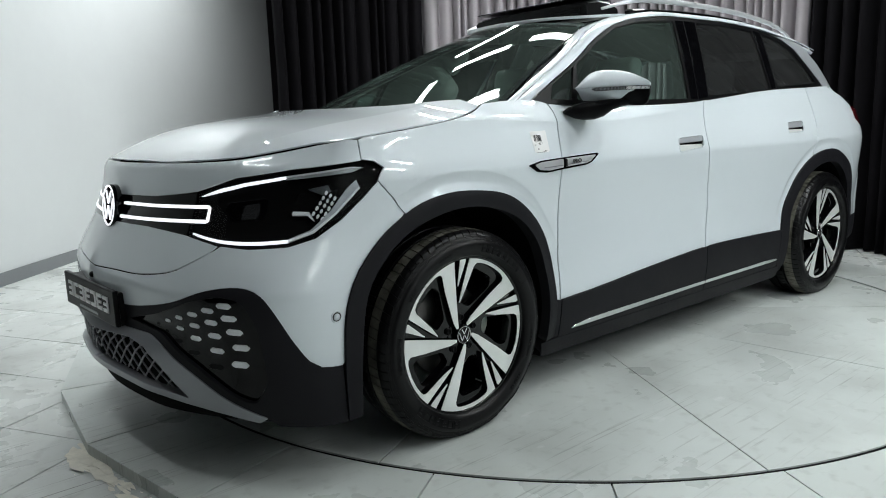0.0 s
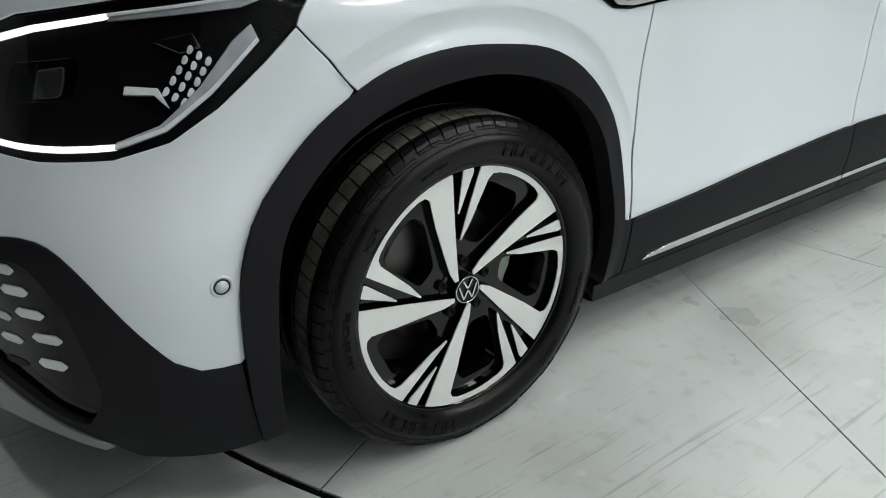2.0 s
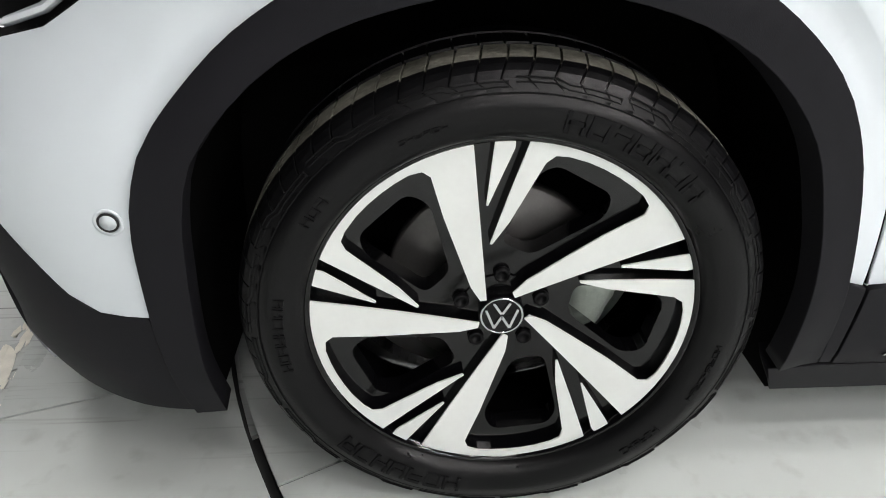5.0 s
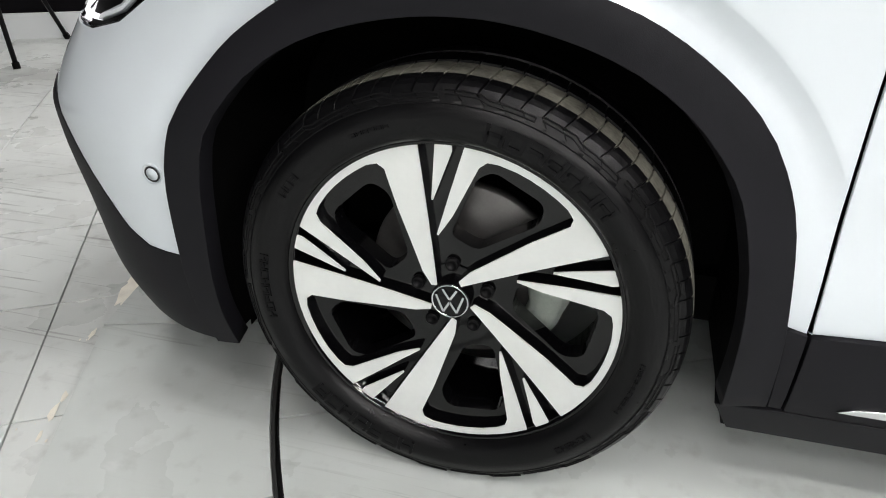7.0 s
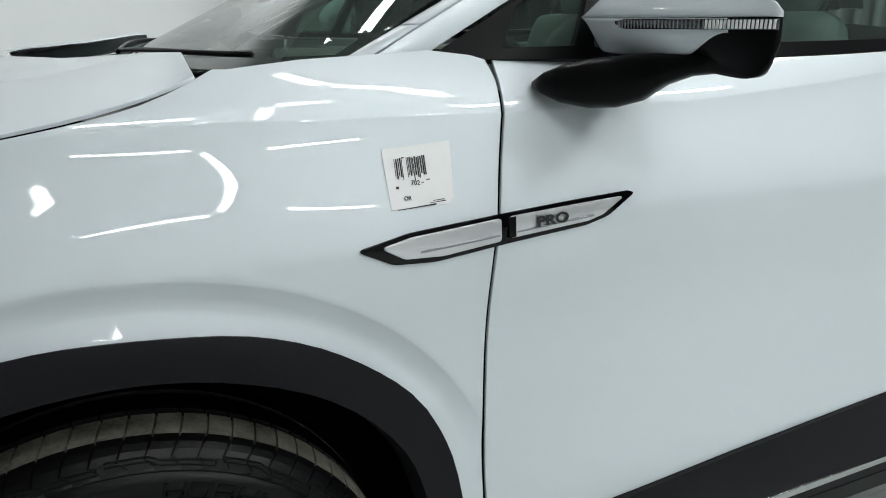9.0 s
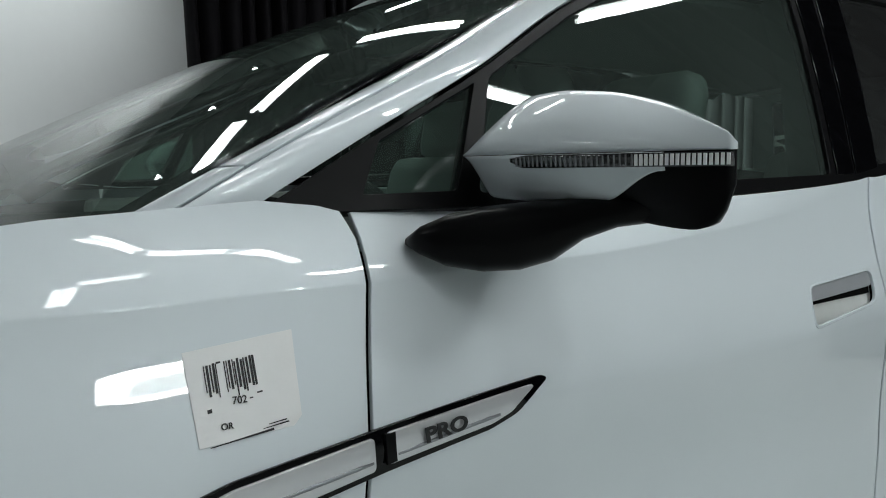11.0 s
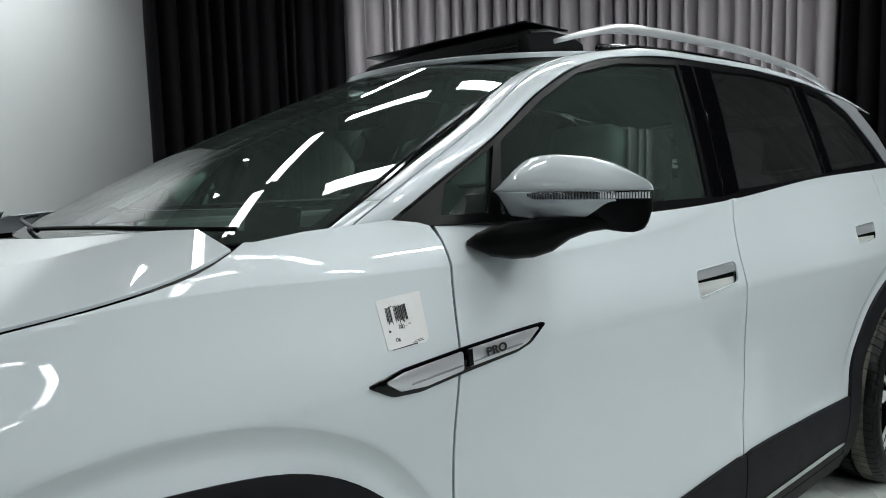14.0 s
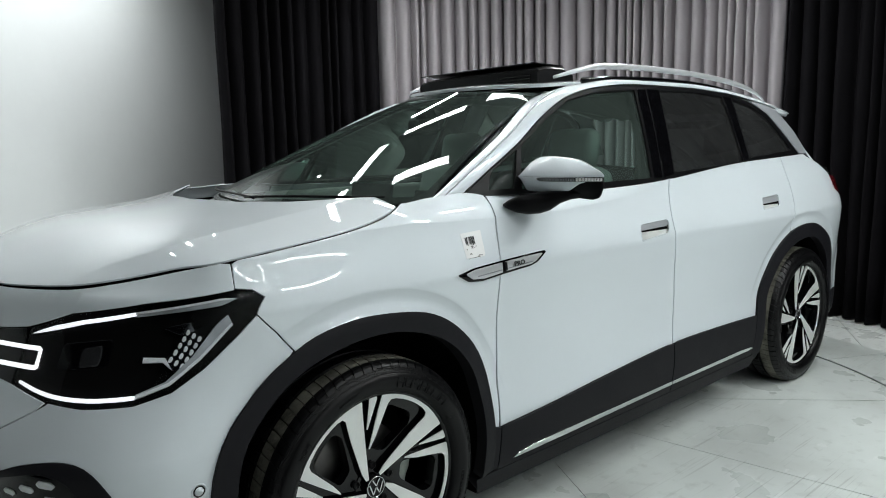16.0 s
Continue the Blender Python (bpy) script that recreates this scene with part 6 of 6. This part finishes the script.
part("glass_edge", boxed((1.39, YC, 1.709), (0.2, 0.77, 0.005), Matrix.Rotation(0.02, 4, "Y"), 0.002), SATIN, deflector, "thin pale glass edge")
for f in range(3):
    part("deflector_rib", boxed((1.289, 0.62, 1.632 + 0.013 * f), (0.006, 0.2, 0.004)), GLOSS, deflector)
for a0, a1, y0 in ((-0.35, 0.75, 0.62), (0.35, 1.0, 1.25)):
    path = []
    for k in range(14):
        q = Vector(windscreen(-0.85 + 0.85 * k / 13 + (0.75 if y0 > 1 else 0), 0.02 + 0.02 * math.sin(math.pi * k / 13)))
        path.append(q + Vector((-0.015, 0, 0.014)))
    w = tube("wiper", path, 0.005, SATIN, car, "black windscreen wiper", 6)
part("wiper_pivot", boxed((0.1, 0.5, 1.15), (0.06, 0.09, 0.03), None, 0.01), SATIN, car)

# ---- cabin ----
def seat(x, y, parent):
    s = part("seat", boxed((x, y, 0.62), (0.52, 0.5, 0.16), None, 0.06), SEAT, parent, "pale grey leather seat", True)
    part("backrest", boxed((x + 0.3, y, 0.95), (0.14, 0.48, 0.62), Matrix.Rotation(0.28, 4, "Y"), 0.06), SEAT, s, "", True)
    part("headrest", boxed((x + 0.42, y, 1.33), (0.1, 0.27, 0.19), Matrix.Rotation(0.2, 4, "Y"), 0.045), SEAT, s, "", True)
    for d in (-0.06, 0.06):
        part("headrest_post", boxed((x + 0.39, y + d, 1.24), (0.012, 0.012, 0.08)), CHROME, s)
    return s


for x in (1.15, 2.1):
    for y in (0.5, 1.27):
        seat(x, y, car)
rows = []
for k in range(13):
    y = 0.14 + 1.49 * k / 12
    c = 1 - ((y - YC) / 0.75) ** 2
    rows.append([(0.12 - 0.1 * c, y, 1.1), (0.35, y, 1.12), (0.62 - 0.05 * c, y, 1.11), (0.72 - 0.05 * c, y, 1.05), (0.68, y, 0.85), (0.6, y, 0.6)])
loft("dashboard", rows, DASH, car, "charcoal dashboard", closed=False)
ring = [(0.82 + 0.07 * math.sin(2 * math.pi * k / 32) * -0.5, 0.5 + 0.185 * math.cos(2 * math.pi * k / 32), 1.04 + 0.17 * math.sin(2 * math.pi * k / 32)) for k in range(33)]
tube("steering_wheel", ring, 0.016, DASH, car, "black steering wheel", 8)
part("instrument_display", boxed((0.66, 0.5, 1.15), (0.02, 0.16, 0.07), Matrix.Rotation(0.3, 4, "Y"), 0.006), GLOSS, car)
part("centre_screen", boxed((0.66, YC, 1.12), (0.02, 0.28, 0.17), Matrix.Rotation(0.2, 4, "Y"), 0.006), GLOSS, car)
part("cabin_floor", boxed((1.5, YC, 0.42), (1.8, 1.4, 0.06)), DASH, car)
panel("headlining", roof, [[(1.25, 0.4), (3.2, 0.42), (3.2, 1.35), (1.25, 1.37)]], LINING, car, 0.15, 0.01, -0.05, both=False, heart=(1.8, YC, 0.8))
part("rear_view_mirror", boxed((0.98, YC, 1.45), (0.03, 0.22, 0.06), None, 0.01), SATIN, car)
for s in (1, -1):
    y = lambda v: YC - s * (YC - v)
    bpill = [(1.78, y(0.22), 1.12), (1.82, y(0.28), 1.4), (1.86, y(0.36), 1.59)]
    tube("pillar_lining", bpill, 0.05, LINING, car, "pale pillar lining", 8)
    part("door_lining", boxed((1.1, y(0.14), 0.85), (1.1, 0.05, 0.6), None, 0.02), LINING, car)

panel("pillar_lining", cant, [[(0.5, 0.0), (3.2, 0.0), (3.2, 0.12), (0.5, 0.12)]], LINING, car, 0.05, 0.004, -0.022, "pale pillar lining")

# ---- a tripod by the side wall ----
tripod = empty("tripod", (-3.55, 2.55, ZF))
tagged(tripod, "black camera tripod standing on the studio floor", "tripod")
for k in range(3):
    a = radians(200 + 120 * k)
    leg = tube("leg", [(0.02 * math.cos(a), 0.02 * math.sin(a), 1.1), (0.42 * math.cos(a), 0.42 * math.sin(a), 0.03)], 0.014, SATIN, tripod, n=8)
    tube("rubber_foot", [(0.42 * math.cos(a), 0.42 * math.sin(a), 0.035), (0.435 * math.cos(a), 0.435 * math.sin(a), 0.0)], 0.02, UNDER, leg, n=8)
tube("column", [(0, 0, 0.9), (0, 0, 1.4)], 0.016, SATIN, tripod, n=8)
part("head", boxed((0, 0, 1.43), (0.09, 0.07, 0.07), None, 0.01), SATIN, tripod)
